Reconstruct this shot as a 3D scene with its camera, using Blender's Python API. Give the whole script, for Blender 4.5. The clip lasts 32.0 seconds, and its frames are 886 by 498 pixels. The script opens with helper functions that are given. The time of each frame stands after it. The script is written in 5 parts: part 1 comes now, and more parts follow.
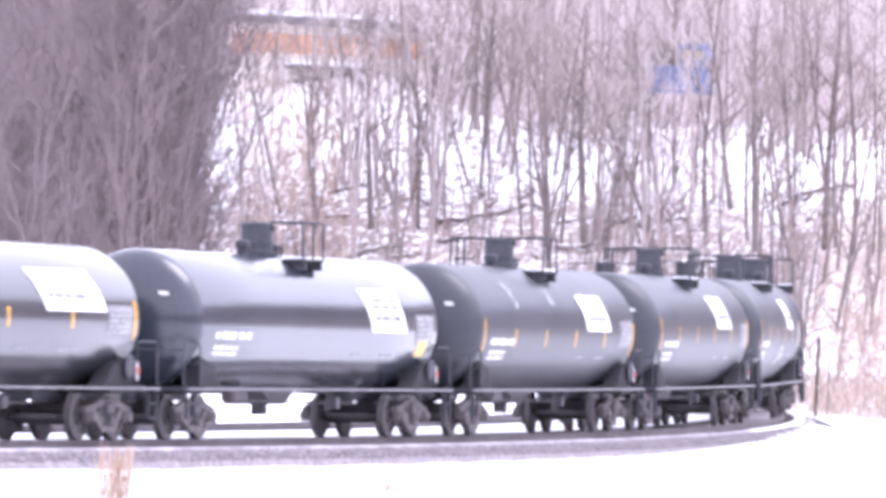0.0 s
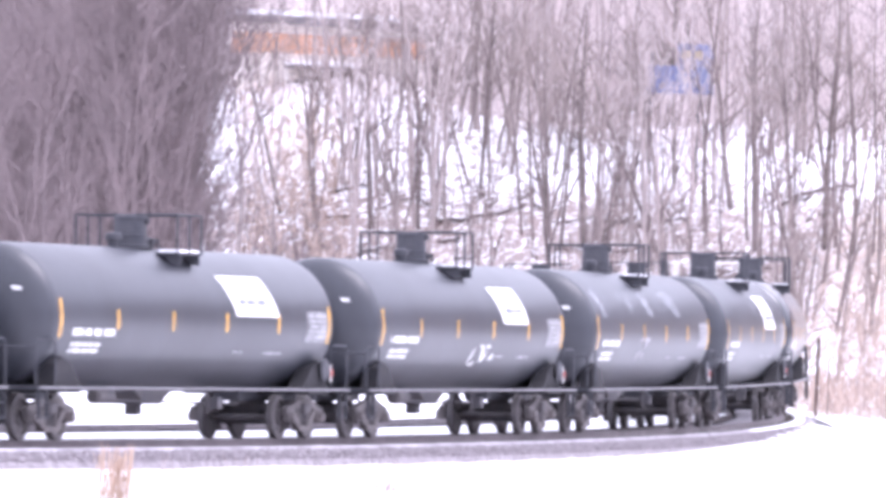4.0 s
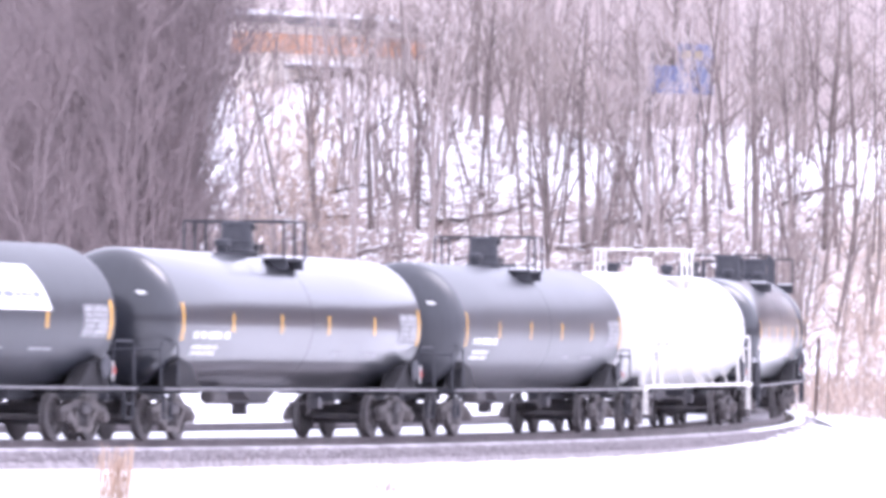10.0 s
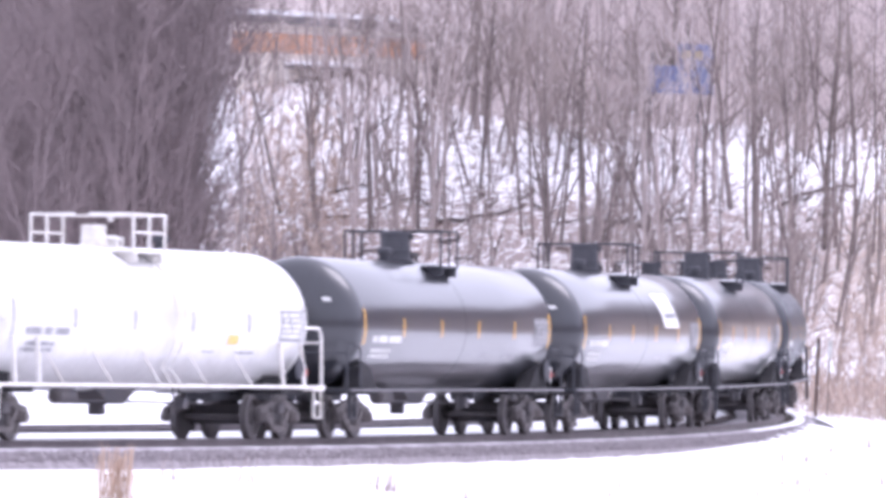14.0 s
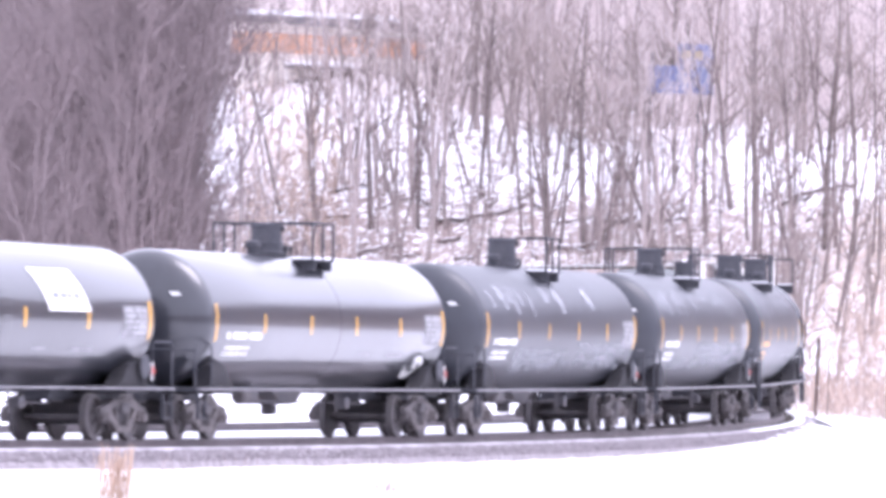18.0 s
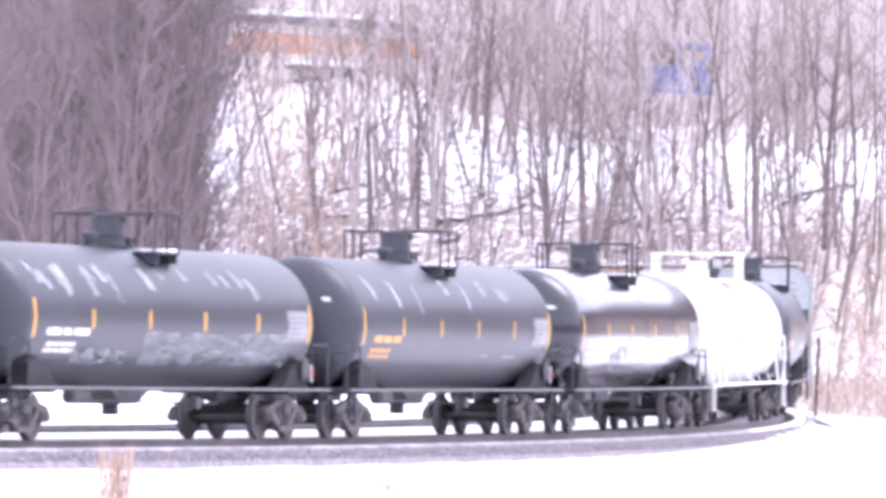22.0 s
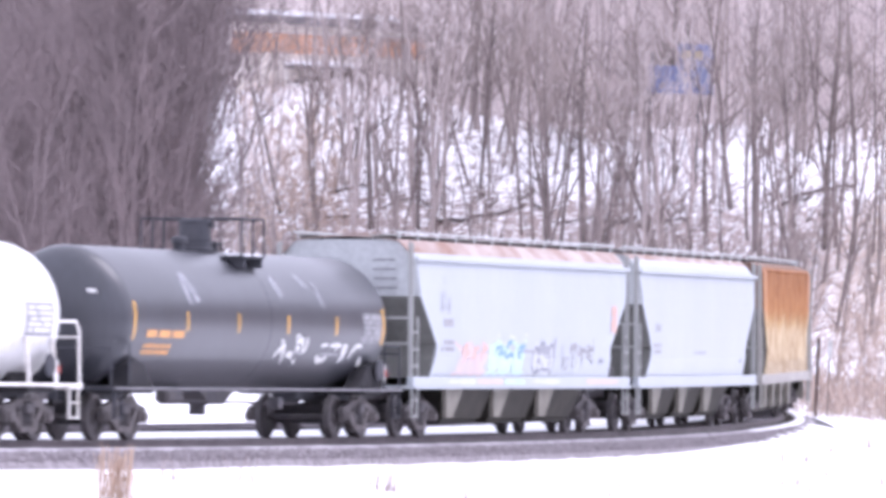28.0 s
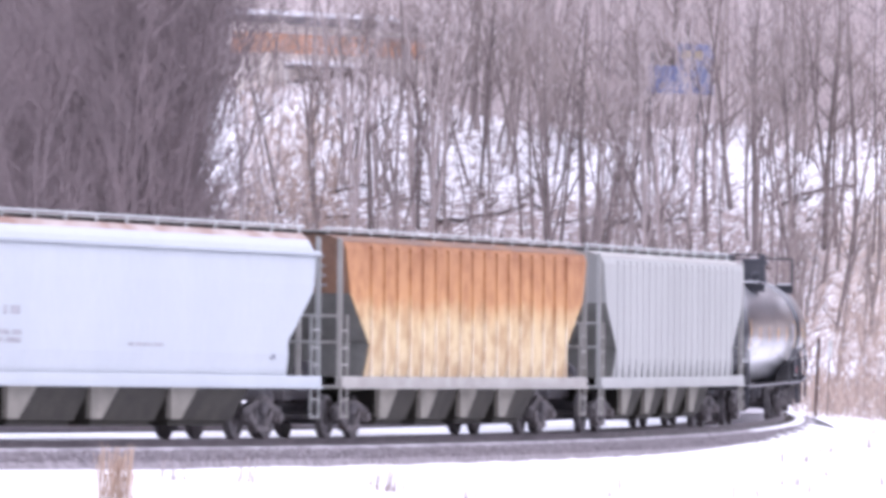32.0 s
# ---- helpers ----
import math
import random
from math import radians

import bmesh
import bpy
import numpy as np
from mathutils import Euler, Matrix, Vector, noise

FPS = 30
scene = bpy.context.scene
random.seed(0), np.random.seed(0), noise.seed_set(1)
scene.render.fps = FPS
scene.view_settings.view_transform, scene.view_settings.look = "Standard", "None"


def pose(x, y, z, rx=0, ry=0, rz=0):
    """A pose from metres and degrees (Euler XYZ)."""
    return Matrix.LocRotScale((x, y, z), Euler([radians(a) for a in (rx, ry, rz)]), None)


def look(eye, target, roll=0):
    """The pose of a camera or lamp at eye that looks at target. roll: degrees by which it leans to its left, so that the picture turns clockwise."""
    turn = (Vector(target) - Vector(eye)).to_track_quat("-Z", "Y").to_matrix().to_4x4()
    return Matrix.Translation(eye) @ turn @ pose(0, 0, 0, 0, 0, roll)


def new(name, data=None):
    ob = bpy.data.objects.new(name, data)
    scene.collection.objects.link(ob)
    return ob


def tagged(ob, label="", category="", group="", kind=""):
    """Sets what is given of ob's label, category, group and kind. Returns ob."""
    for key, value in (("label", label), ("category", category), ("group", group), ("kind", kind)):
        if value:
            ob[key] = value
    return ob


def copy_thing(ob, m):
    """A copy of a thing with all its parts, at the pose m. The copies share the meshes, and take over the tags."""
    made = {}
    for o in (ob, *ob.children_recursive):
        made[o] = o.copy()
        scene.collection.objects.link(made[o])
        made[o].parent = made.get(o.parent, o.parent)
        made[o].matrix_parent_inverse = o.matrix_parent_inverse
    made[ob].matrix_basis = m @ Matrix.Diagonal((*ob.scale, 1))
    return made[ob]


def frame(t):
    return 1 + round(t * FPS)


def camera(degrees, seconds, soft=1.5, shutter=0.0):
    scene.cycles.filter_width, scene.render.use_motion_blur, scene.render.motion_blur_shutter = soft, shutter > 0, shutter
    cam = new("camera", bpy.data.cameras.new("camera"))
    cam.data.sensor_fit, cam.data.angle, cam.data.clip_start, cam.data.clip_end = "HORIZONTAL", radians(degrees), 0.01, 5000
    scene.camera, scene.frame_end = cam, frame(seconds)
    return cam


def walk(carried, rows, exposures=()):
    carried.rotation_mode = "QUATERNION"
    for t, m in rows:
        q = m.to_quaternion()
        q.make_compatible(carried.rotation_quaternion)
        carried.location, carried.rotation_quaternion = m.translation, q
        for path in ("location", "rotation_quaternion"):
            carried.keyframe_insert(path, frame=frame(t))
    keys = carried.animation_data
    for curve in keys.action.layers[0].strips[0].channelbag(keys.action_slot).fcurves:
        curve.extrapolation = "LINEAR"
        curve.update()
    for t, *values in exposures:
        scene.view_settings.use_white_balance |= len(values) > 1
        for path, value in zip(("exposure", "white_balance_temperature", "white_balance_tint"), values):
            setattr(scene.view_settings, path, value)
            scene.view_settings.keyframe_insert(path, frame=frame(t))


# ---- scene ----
# ---- camera: fixed on a tripod, long lens, leaning a little ----
EYE = Vector((0.0, 0.0, 3.458))
cam = camera(6.033, 32.0, soft=4.2, shutter=0.4)
AIM = look(EYE, EYE + Vector((-11.14, 14877.0, 56.13)) / 70.0, 2.564)
EXPOSE = [(0, 1.55), (10, 1.5), (12.5, 1.02), (14.5, 1.0), (17, 1.46), (21.5, 1.55), (25, 1.14), (28, 1.05), (32, 0.90)]
EXPOSE = [(t, e - 0.03, 5720, 27 if t < 26 else 26) for t, e in EXPOSE]
walk(cam, [(0, AIM), (32, AIM)], EXPOSE)

# ---- daylight: bright winter sky, thin cloud before the sun ----
SUN_EL, SUN_AZ = 60.0, 78.0          # degrees; azimuth clockwise from +y
world = bpy.data.worlds.new("winter_sky")
scene.world = world
world.use_nodes = True
sky = world.node_tree.nodes.new("ShaderNodeTexSky")
sky.sky_type = "NISHITA"
sky.sun_disc = False
sky.sun_elevation, sky.sun_rotation = radians(SUN_EL), radians(SUN_AZ)
sky.air_density, sky.dust_density, sky.ozone_density = 0.7, 8.0, 1.0
pale = world.node_tree.nodes.new("ShaderNodeHueSaturation")      # thin high cloud
pale.inputs["Saturation"].default_value = 0.45
world.node_tree.links.new(sky.outputs[0], pale.inputs["Color"])
cloud = world.node_tree.nodes.new("ShaderNodeMix")
cloud.data_type = "RGBA"
cloud.inputs["Factor"].default_value = 0.8
cloud.inputs["B"].default_value = (7.0, 7.0, 7.2, 1)
world.node_tree.links.new(pale.outputs[0], cloud.inputs["A"])
world.node_tree.links.new(cloud.outputs["Result"], world.node_tree.nodes["Background"].inputs[0])
world.node_tree.nodes["Background"].inputs[1].default_value = 0.15
sun_data = bpy.data.lights.new("sun", "SUN")
sun_data.energy, sun_data.angle, sun_data.color = 0.6, radians(35), (1.0, 0.95, 0.88)
sun = new("sun", sun_data)
sun_from = Vector((math.sin(radians(SUN_AZ)) * math.cos(radians(SUN_EL)), math.cos(radians(SUN_AZ)) * math.cos(radians(SUN_EL)), math.sin(radians(SUN_EL))))
sun.matrix_world = look(sun_from * 100, (0, 0, 0))


# ---- materials ----
def ramp(nt, src, stops):
    n = nt.nodes.new("ShaderNodeValToRGB")
    while len(n.color_ramp.elements) < len(stops):
        n.color_ramp.elements.new(0.5)
    for e, (p, c) in zip(n.color_ramp.elements, stops):
        e.position, e.color = p, (*c, 1)
    nt.links.new(src, n.inputs[0])
    return n.outputs[0]


def noise_tex(nt, scale, detail=4, coord="Object", stretch=None):
    c = nt.nodes.new("ShaderNodeTexCoord")
    n = nt.nodes.new("ShaderNodeTexNoise")
    n.inputs["Scale"].default_value, n.inputs["Detail"].default_value = scale, detail
    if stretch:
        mp = nt.nodes.new("ShaderNodeMapping")
        mp.inputs["Scale"].default_value = stretch
        nt.links.new(c.outputs[coord], mp.inputs[0])
        nt.links.new(mp.outputs[0], n.inputs["Vector"])
    else:
        nt.links.new(c.outputs[coord], n.inputs["Vector"])
    return n.outputs["Fac"]


def mixc(nt, fac, a, b):
    n = nt.nodes.new("ShaderNodeMix")
    n.data_type = "RGBA"
    for sock, v in ((n.inputs["Factor"], fac), (n.inputs["A"], a), (n.inputs["B"], b)):
        if isinstance(v, bpy.types.NodeSocket):
            nt.links.new(v, sock)
        elif isinstance(v, tuple):
            sock.default_value = (*v, 1)
        else:
            sock.default_value = v
    return n.outputs["Result"]


def mat(name, col, col2=None, rough=0.6, metal=0.0, scale=2.0, fine=25.0, bump=0.2, bump_dist=0.01, vary=0.0, stretch=None, contrast=(0.35, 0.65), coat=0.0, spec=0.5, coat_rough=0.07, grain=0.82):
    """Two-scale noise between two colours, roughness that follows it, fine bump, and a shade of its own for each object."""
    m = bpy.data.materials.new(name)
    m.use_nodes = True
    nt = m.node_tree
    b = nt.nodes["Principled BSDF"]
    col2 = col2 or tuple(c * 0.7 for c in col)
    big = ramp(nt, noise_tex(nt, scale, 5, stretch=stretch), [(contrast[0], col), (contrast[1], col2)])
    small = ramp(nt, noise_tex(nt, fine, 3, stretch=stretch), [(0.3, (grain,) * 3), (0.7, (1.0,) * 3)])
    mul = nt.nodes.new("ShaderNodeMix")
    mul.data_type, mul.blend_type = "RGBA", "MULTIPLY"
    mul.inputs["Factor"].default_value = 1.0
    nt.links.new(big, mul.inputs["A"])
    nt.links.new(small, mul.inputs["B"])
    out = mul.outputs["Result"]
    if vary:
        info = nt.nodes.new("ShaderNodeObjectInfo")
        hsv = nt.nodes.new("ShaderNodeHueSaturation")
        mr = nt.nodes.new("ShaderNodeMapRange")
        mr.inputs["To Min"].default_value, mr.inputs["To Max"].default_value = 1 - vary, 1 + vary
        nt.links.new(info.outputs["Random"], mr.inputs["Value"])
        nt.links.new(mr.outputs[0], hsv.inputs["Value"])
        nt.links.new(out, hsv.inputs["Color"])
        out = hsv.outputs[0]
    nt.links.new(out, b.inputs["Base Color"])
    b.inputs["Roughness"].default_value, b.inputs["Metallic"].default_value = rough, metal
    b.inputs["Coat Weight"].default_value, b.inputs["Coat Roughness"].default_value = coat, coat_rough
    b.inputs["Specular IOR Level"].default_value = spec
    if bump:
        bn = nt.nodes.new("ShaderNodeBump")
        bn.inputs["Strength"].default_value, bn.inputs["Distance"].default_value = bump, bump_dist
        nt.links.new(noise_tex(nt, fine * 0.6, 4), bn.inputs["Height"])
        nt.links.new(bn.outputs[0], b.inputs["Normal"])
    return m


M_BLACK = mat("black_tank_paint", (0.022, 0.024, 0.031), (0.016, 0.017, 0.022), rough=0.30, scale=0.6, fine=9, bump=0.01, stretch=(1, 1, 0.35), coat=0.6, coat_rough=0.09, spec=0.5)
M_GLOSS = mat("glossy_black_tank_paint", (0.020, 0.021, 0.027), (0.015, 0.016, 0.020), rough=0.2, scale=0.6, fine=9, bump=0.008, stretch=(1, 1, 0.35), coat=0.4)
M_MATTE = mat("dull_black_tank_paint", (0.042, 0.044, 0.053), (0.031, 0.033, 0.040), rough=0.4, scale=0.6, fine=8, bump=0.03, stretch=(1, 1, 0.3), coat=0.25, coat_rough=0.25)
M_DUSTY = mat("dusty_black_tank_paint", (0.030, 0.033, 0.042), (0.020, 0.022, 0.029), spec=0.5, rough=0.42, scale=0.7, fine=7, bump=0.02, stretch=(1, 1, 0.3), coat=0.06, coat_rough=0.15)
M_GREYTANK = mat("slate_grey_tank_paint", (0.034, 0.040, 0.052), (0.026, 0.031, 0.040), coat=0.3, coat_rough=0.08, spec=0.5, rough=0.2, scale=0.6, fine=8, bump=0.05, stretch=(1, 1, 0.3))
M_WHITETANK = mat("white_tank_paint", (0.62, 0.62, 0.61), (0.54, 0.53, 0.51), rough=0.32, scale=0.5, fine=8, bump=0.04, stretch=(1, 1, 0.25), contrast=(0.5, 0.85))
M_GEAR = mat("grimy_running_gear_steel", (0.085, 0.083, 0.092), (0.12, 0.108, 0.108), rough=0.8, scale=3, fine=30, bump=0.3, spec=0.3)
M_FRAME = mat("dusty_cast_truck_steel", (0.135, 0.118, 0.116), (0.085, 0.078, 0.080), rough=0.8, scale=4, fine=30, bump=0.3)
M_WHEEL = mat("worn_wheel_steel", (0.095, 0.088, 0.094), (0.13, 0.118, 0.115), rough=0.6, metal=0.3, scale=5, fine=30, bump=0.1)
M_BLACKPART = mat("black_painted_steel", (0.050, 0.052, 0.062), (0.070, 0.070, 0.078), rough=0.7, scale=3, fine=20, bump=0.1, spec=0.25)
M_SADDLE = mat("black_saddle_steel", (0.024, 0.024, 0.028), (0.040, 0.038, 0.040), rough=0.8, scale=3, fine=20, bump=0.2, spec=0.2)
M_SILL = mat("worn_grey_side_rail_paint", (0.17, 0.165, 0.175), (0.095, 0.092, 0.10), rough=0.5, scale=2, fine=15, bump=0.1)
M_WHITESTEEL = mat("white_painted_steel", (0.78, 0.77, 0.74), (0.60, 0.57, 0.52), rough=0.45, scale=2, fine=15, bump=0.1)
M_YELLOW = mat("yellow_reflective_tape", (0.78, 0.42, 0.06), (0.62, 0.34, 0.06), rough=0.4, scale=6, fine=40, bump=0)
M_WHITEMARK = mat("white_stencil_paint", (0.72, 0.72, 0.70), (0.52, 0.52, 0.50), rough=0.5, scale=5, fine=30, bump=0)
M_GREYMARK = mat("faded_grey_stencil_paint", (0.34, 0.34, 0.35), (0.22, 0.22, 0.23), rough=0.5, scale=5, fine=30, bump=0)
M_PLACARD = mat("white_placard_sheet", (0.86, 0.86, 0.84), (0.80, 0.80, 0.78), rough=0.35, scale=3, fine=20, bump=0)
M_ORANGEMARK = mat("orange_stencil_paint", (0.70, 0.32, 0.08), (0.55, 0.27, 0.08), rough=0.5, scale=5, fine=30, bump=0)
M_YELLOWMARK = mat("ochre_label_paint", (0.72, 0.52, 0.14), (0.58, 0.42, 0.14), rough=0.5, scale=5, fine=30, bump=0)
M_DULLOCHRE = mat("weathered_ochre_paint", (0.42, 0.35, 0.22), (0.34, 0.29, 0.20), rough=0.7, scale=4, fine=20, bump=0)
M_LIME = mat("dull_grey_dust_streaks", (0.30, 0.30, 0.315), (0.10, 0.10, 0.105), rough=0.5, scale=3, fine=20, bump=0)
M_PALEBLUE = mat("pale_blue_spray_paint", (0.42, 0.60, 0.68), (0.50, 0.62, 0.67), rough=0.5, scale=3, fine=20, bump=0)
M_PINK = mat("salmon_spray_paint", (0.62, 0.36, 0.28), (0.58, 0.42, 0.37), rough=0.5, scale=3, fine=20, bump=0)
M_PALESPRAY = mat("pale_pink_spray_paint", (0.60, 0.47, 0.45), (0.52, 0.46, 0.47), rough=0.5, scale=3, fine=20, bump=0)
M_BLUESPRAY = mat("blue_spray_paint", (0.16, 0.30, 0.44), (0.22, 0.36, 0.48), rough=0.5, scale=3, fine=20, bump=0)
M_DARKSPRAY = mat("dark_grey_spray_paint", (0.16, 0.17, 0.20), (0.30, 0.31, 0.34), rough=0.5, scale=3, fine=20, bump=0)
M_HOPPER = mat("pale_grey_hopper_paint", (0.395, 0.427, 0.446), (0.377, 0.409, 0.430), grain=0.95, rough=0.5, scale=0.5, fine=7, bump=0.06, stretch=(1, 1, 0.3))
M_HOPPERGREY = mat("primer_grey_hopper_paint", (0.325, 0.33, 0.315), (0.295, 0.30, 0.285), grain=0.93, rough=0.6, scale=0.8, fine=9, bump=0.08, stretch=(1, 1, 0.3))
M_HOPEND = mat("pale_hopper_end_paint", (0.56, 0.59, 0.59), (0.47, 0.495, 0.495), rough=0.6, scale=1.0, fine=9, bump=0.06)
M_BEIGE = mat("pale_grey_beige_paint", (0.36, 0.35, 0.32), (0.28, 0.265, 0.24), rough=0.6, scale=1.5, fine=12, bump=0.1)
M_BRACE = mat("grimy_beige_brace_paint", (0.25, 0.235, 0.20), (0.17, 0.16, 0.135), rough=0.7, scale=1.5, fine=12, bump=0.1, spec=0.2)
M_RUST = mat("rusty_roof_steel", (0.27, 0.165, 0.125), (0.46, 0.40, 0.375), rough=0.8, scale=0.9, fine=10, bump=0.2)
# chutes near-black: the shade below the car is put into the colour
M_HOPSHADOW = mat("shade_dark_hopper_chute_steel", (0.060, 0.056, 0.046), (0.042, 0.039, 0.034), rough=0.8, scale=2, fine=14, bump=0.2, spec=0.2)
# slope sheets: the shade of the overhanging end is put into the colour
M_SLOPE = mat("shade_darkened_slope_sheet_paint", (0.17, 0.17, 0.155), (0.12, 0.12, 0.11), rough=0.7, scale=1.2, fine=10, bump=0.1, spec=0.3)
M_BALLAST = mat("grey_ballast_stone", (0.31, 0.28, 0.295), (0.19, 0.168, 0.178), rough=0.95, scale=6, fine=18, bump=0.8, bump_dist=0.05)
M_RAIL = mat("rail_steel", (0.16, 0.14, 0.148), (0.11, 0.094, 0.10), rough=0.55, metal=0.3, scale=1.5, fine=20, bump=0.1)
M_TIE = mat("weathered_tie_wood", (0.10, 0.085, 0.075), (0.065, 0.055, 0.05), rough=0.9, scale=3, fine=20, bump=0.4, vary=0.2)
# haze put into the tree colours: slope trees a little paler, hilltop trees most
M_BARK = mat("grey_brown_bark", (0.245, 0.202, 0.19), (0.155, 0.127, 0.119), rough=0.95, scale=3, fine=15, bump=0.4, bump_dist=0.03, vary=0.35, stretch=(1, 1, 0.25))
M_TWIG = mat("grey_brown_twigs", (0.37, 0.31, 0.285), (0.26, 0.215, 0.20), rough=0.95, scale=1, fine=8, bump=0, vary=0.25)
M_VEIL = mat("haze_pale_violet_grey_twigs", (0.70, 0.62, 0.60), (0.58, 0.515, 0.50), rough=0.95, scale=0.3, fine=5, bump=0)
M_CREST = mat("haze_pale_grey_trunk_bark", (0.46, 0.395, 0.375), (0.34, 0.29, 0.275), rough=0.95, scale=2, fine=12, bump=0.3, vary=0.25, stretch=(1, 1, 0.25))
M_THICKET = mat("dark_brown_thicket_twigs", (0.208, 0.167, 0.167), (0.162, 0.131, 0.131), rough=0.95, scale=0.6, fine=8, bump=0, vary=0.25)
M_STRAW = mat("dry_straw_grass", (0.64, 0.48, 0.36), (0.52, 0.38, 0.29), rough=0.9, scale=3, fine=20, bump=0, vary=0.2)
M_WEED = mat("tan_dry_weeds", (0.50, 0.395, 0.325), (0.36, 0.28, 0.235), rough=0.95, scale=1, fine=8, bump=0, vary=0.25)
M_WEEDDARK = mat("grey_tan_weed_stalks", (0.42, 0.345, 0.32), (0.31, 0.25, 0.235), rough=0.95, scale=1, fine=8, bump=0)
M_SNOW = mat("clean_snow", (0.90, 0.90, 0.92), (0.84, 0.84, 0.87), rough=0.65, scale=0.4, fine=5, bump=0.4, bump_dist=0.08)
M_DIRTYSNOW = mat("grimy_trodden_snow", (0.50, 0.475, 0.50), (0.27, 0.25, 0.265), rough=0.8, scale=1.2, fine=8, bump=0.5, bump_dist=0.05)
M_POST = mat("brown_wood_post", (0.11, 0.075, 0.065), (0.08, 0.055, 0.05), rough=0.9, scale=5, fine=30, bump=0.2)
M_ORANGEWALL = mat("orange_brick_wall", (0.72, 0.36, 0.20), (0.62, 0.34, 0.21), rough=0.9, scale=0.8, fine=10, bump=0.2)
M_CREAMWALL = mat("cream_siding", (0.84, 0.77, 0.69), (0.76, 0.69, 0.62), rough=0.8, scale=0.8, fine=10, bump=0.1)
M_ROOF = mat("dark_roof_shingle", (0.20, 0.18, 0.19), (0.14, 0.13, 0.135), rough=0.9, scale=2, fine=14, bump=0.3)
M_BLUE = mat("blue_sign_sheet", (0.15, 0.18, 0.34), (0.18, 0.21, 0.34), rough=0.5, scale=1, fine=8, bump=0)
M_RED = mat("red_reflector", (0.55, 0.10, 0.08), (0.45, 0.08, 0.06), rough=0.4, scale=5, fine=20, bump=0)


def smear_mat(name, col, thin, stretch, lo, hi):
    """A thin film of dust with a broken, feathered edge over the paint below."""
    m = bpy.data.materials.new(name)
    m.use_nodes = True
    nt = m.node_tree
    b = nt.nodes["Principled BSDF"]
    b.inputs["Base Color"].default_value = (*col, 1)
    b.inputs["Roughness"].default_value = 0.7
    fac = ramp(nt, noise_tex(nt, 1.0, 5, stretch=stretch), [(lo, (0.0,) * 3), (hi, (thin,) * 3)])
    nt.links.new(fac, b.inputs["Alpha"])
    return m


M_STREAK = smear_mat("pale_dust_runs", (0.44, 0.45, 0.48), 0.65, (11, 4, 2.5), 0.3, 0.62)
M_SMEAR = smear_mat("pale_road_dust", (0.34, 0.35, 0.37), 0.6, (2.2, 3, 8.0), 0.44, 0.72)


def rusty_ribbed(name, low, mid):
    """Cream paint below, orange rust above and in streaks down the side."""
    m = bpy.data.materials.new(name)
    m.use_nodes = True
    nt = m.node_tree
    b = nt.nodes["Principled BSDF"]
    c = nt.nodes.new("ShaderNodeTexCoord")
    sep = nt.nodes.new("ShaderNodeSeparateXYZ")
    nt.links.new(c.outputs["Object"], sep.inputs[0])
    streak = noise_tex(nt, 1.0, 5, stretch=(2.2, 1, 0.25))
    mr = nt.nodes.new("ShaderNodeMath")
    mr.operation = "MULTIPLY_ADD"
    mr.inputs[1].default_value = 0.6
    nt.links.new(streak, mr.inputs[0])
    nt.links.new(sep.outputs["Z"], mr.inputs[2])
    sc = nt.nodes.new("ShaderNodeMapRange")
    sc.inputs["From Min"].default_value, sc.inputs["From Max"].default_value = 1.15, 4.95
    nt.links.new(mr.outputs[0], sc.inputs["Value"])
    base = ramp(nt, sc.outputs[0], [(0.0, low), (0.40, mid), (0.50, (0.47, 0.31, 0.15)), (0.56, (0.42, 0.215, 0.085)), (0.72, (0.38, 0.185, 0.075)), (0.92, (0.27, 0.12, 0.05))])
    spots = ramp(nt, noise_tex(nt, 2.2, 6), [(0.35, (0.72, 0.62, 0.55)), (0.6, (1, 1, 1))])
    mul = nt.nodes.new("ShaderNodeMix")
    mul.data_type, mul.blend_type = "RGBA", "MULTIPLY"
    mul.inputs["Factor"].default_value = 1.0
    nt.links.new(base, mul.inputs["A"])
    nt.links.new(spots, mul.inputs["B"])
    nt.links.new(mul.outputs["Result"], b.inputs["Base Color"])
    b.inputs["Roughness"].default_value = 0.8
    return m


M_RUSTRIB = rusty_ribbed("rust_streaked_cream_paint", (0.50, 0.41, 0.26), (0.49, 0.38, 0.21))
# ribs: the same ramp with a paler lower half
M_RIBPALE = rusty_ribbed("paler_cream_rib_paint", (0.66, 0.60, 0.47), (0.64, 0.56, 0.41))
M_RUSTDARK = mat("orange_rusted_steel", (0.24, 0.13, 0.075), (0.17, 0.105, 0.075), rough=0.85, scale=1.0, fine=9, bump=0.2)


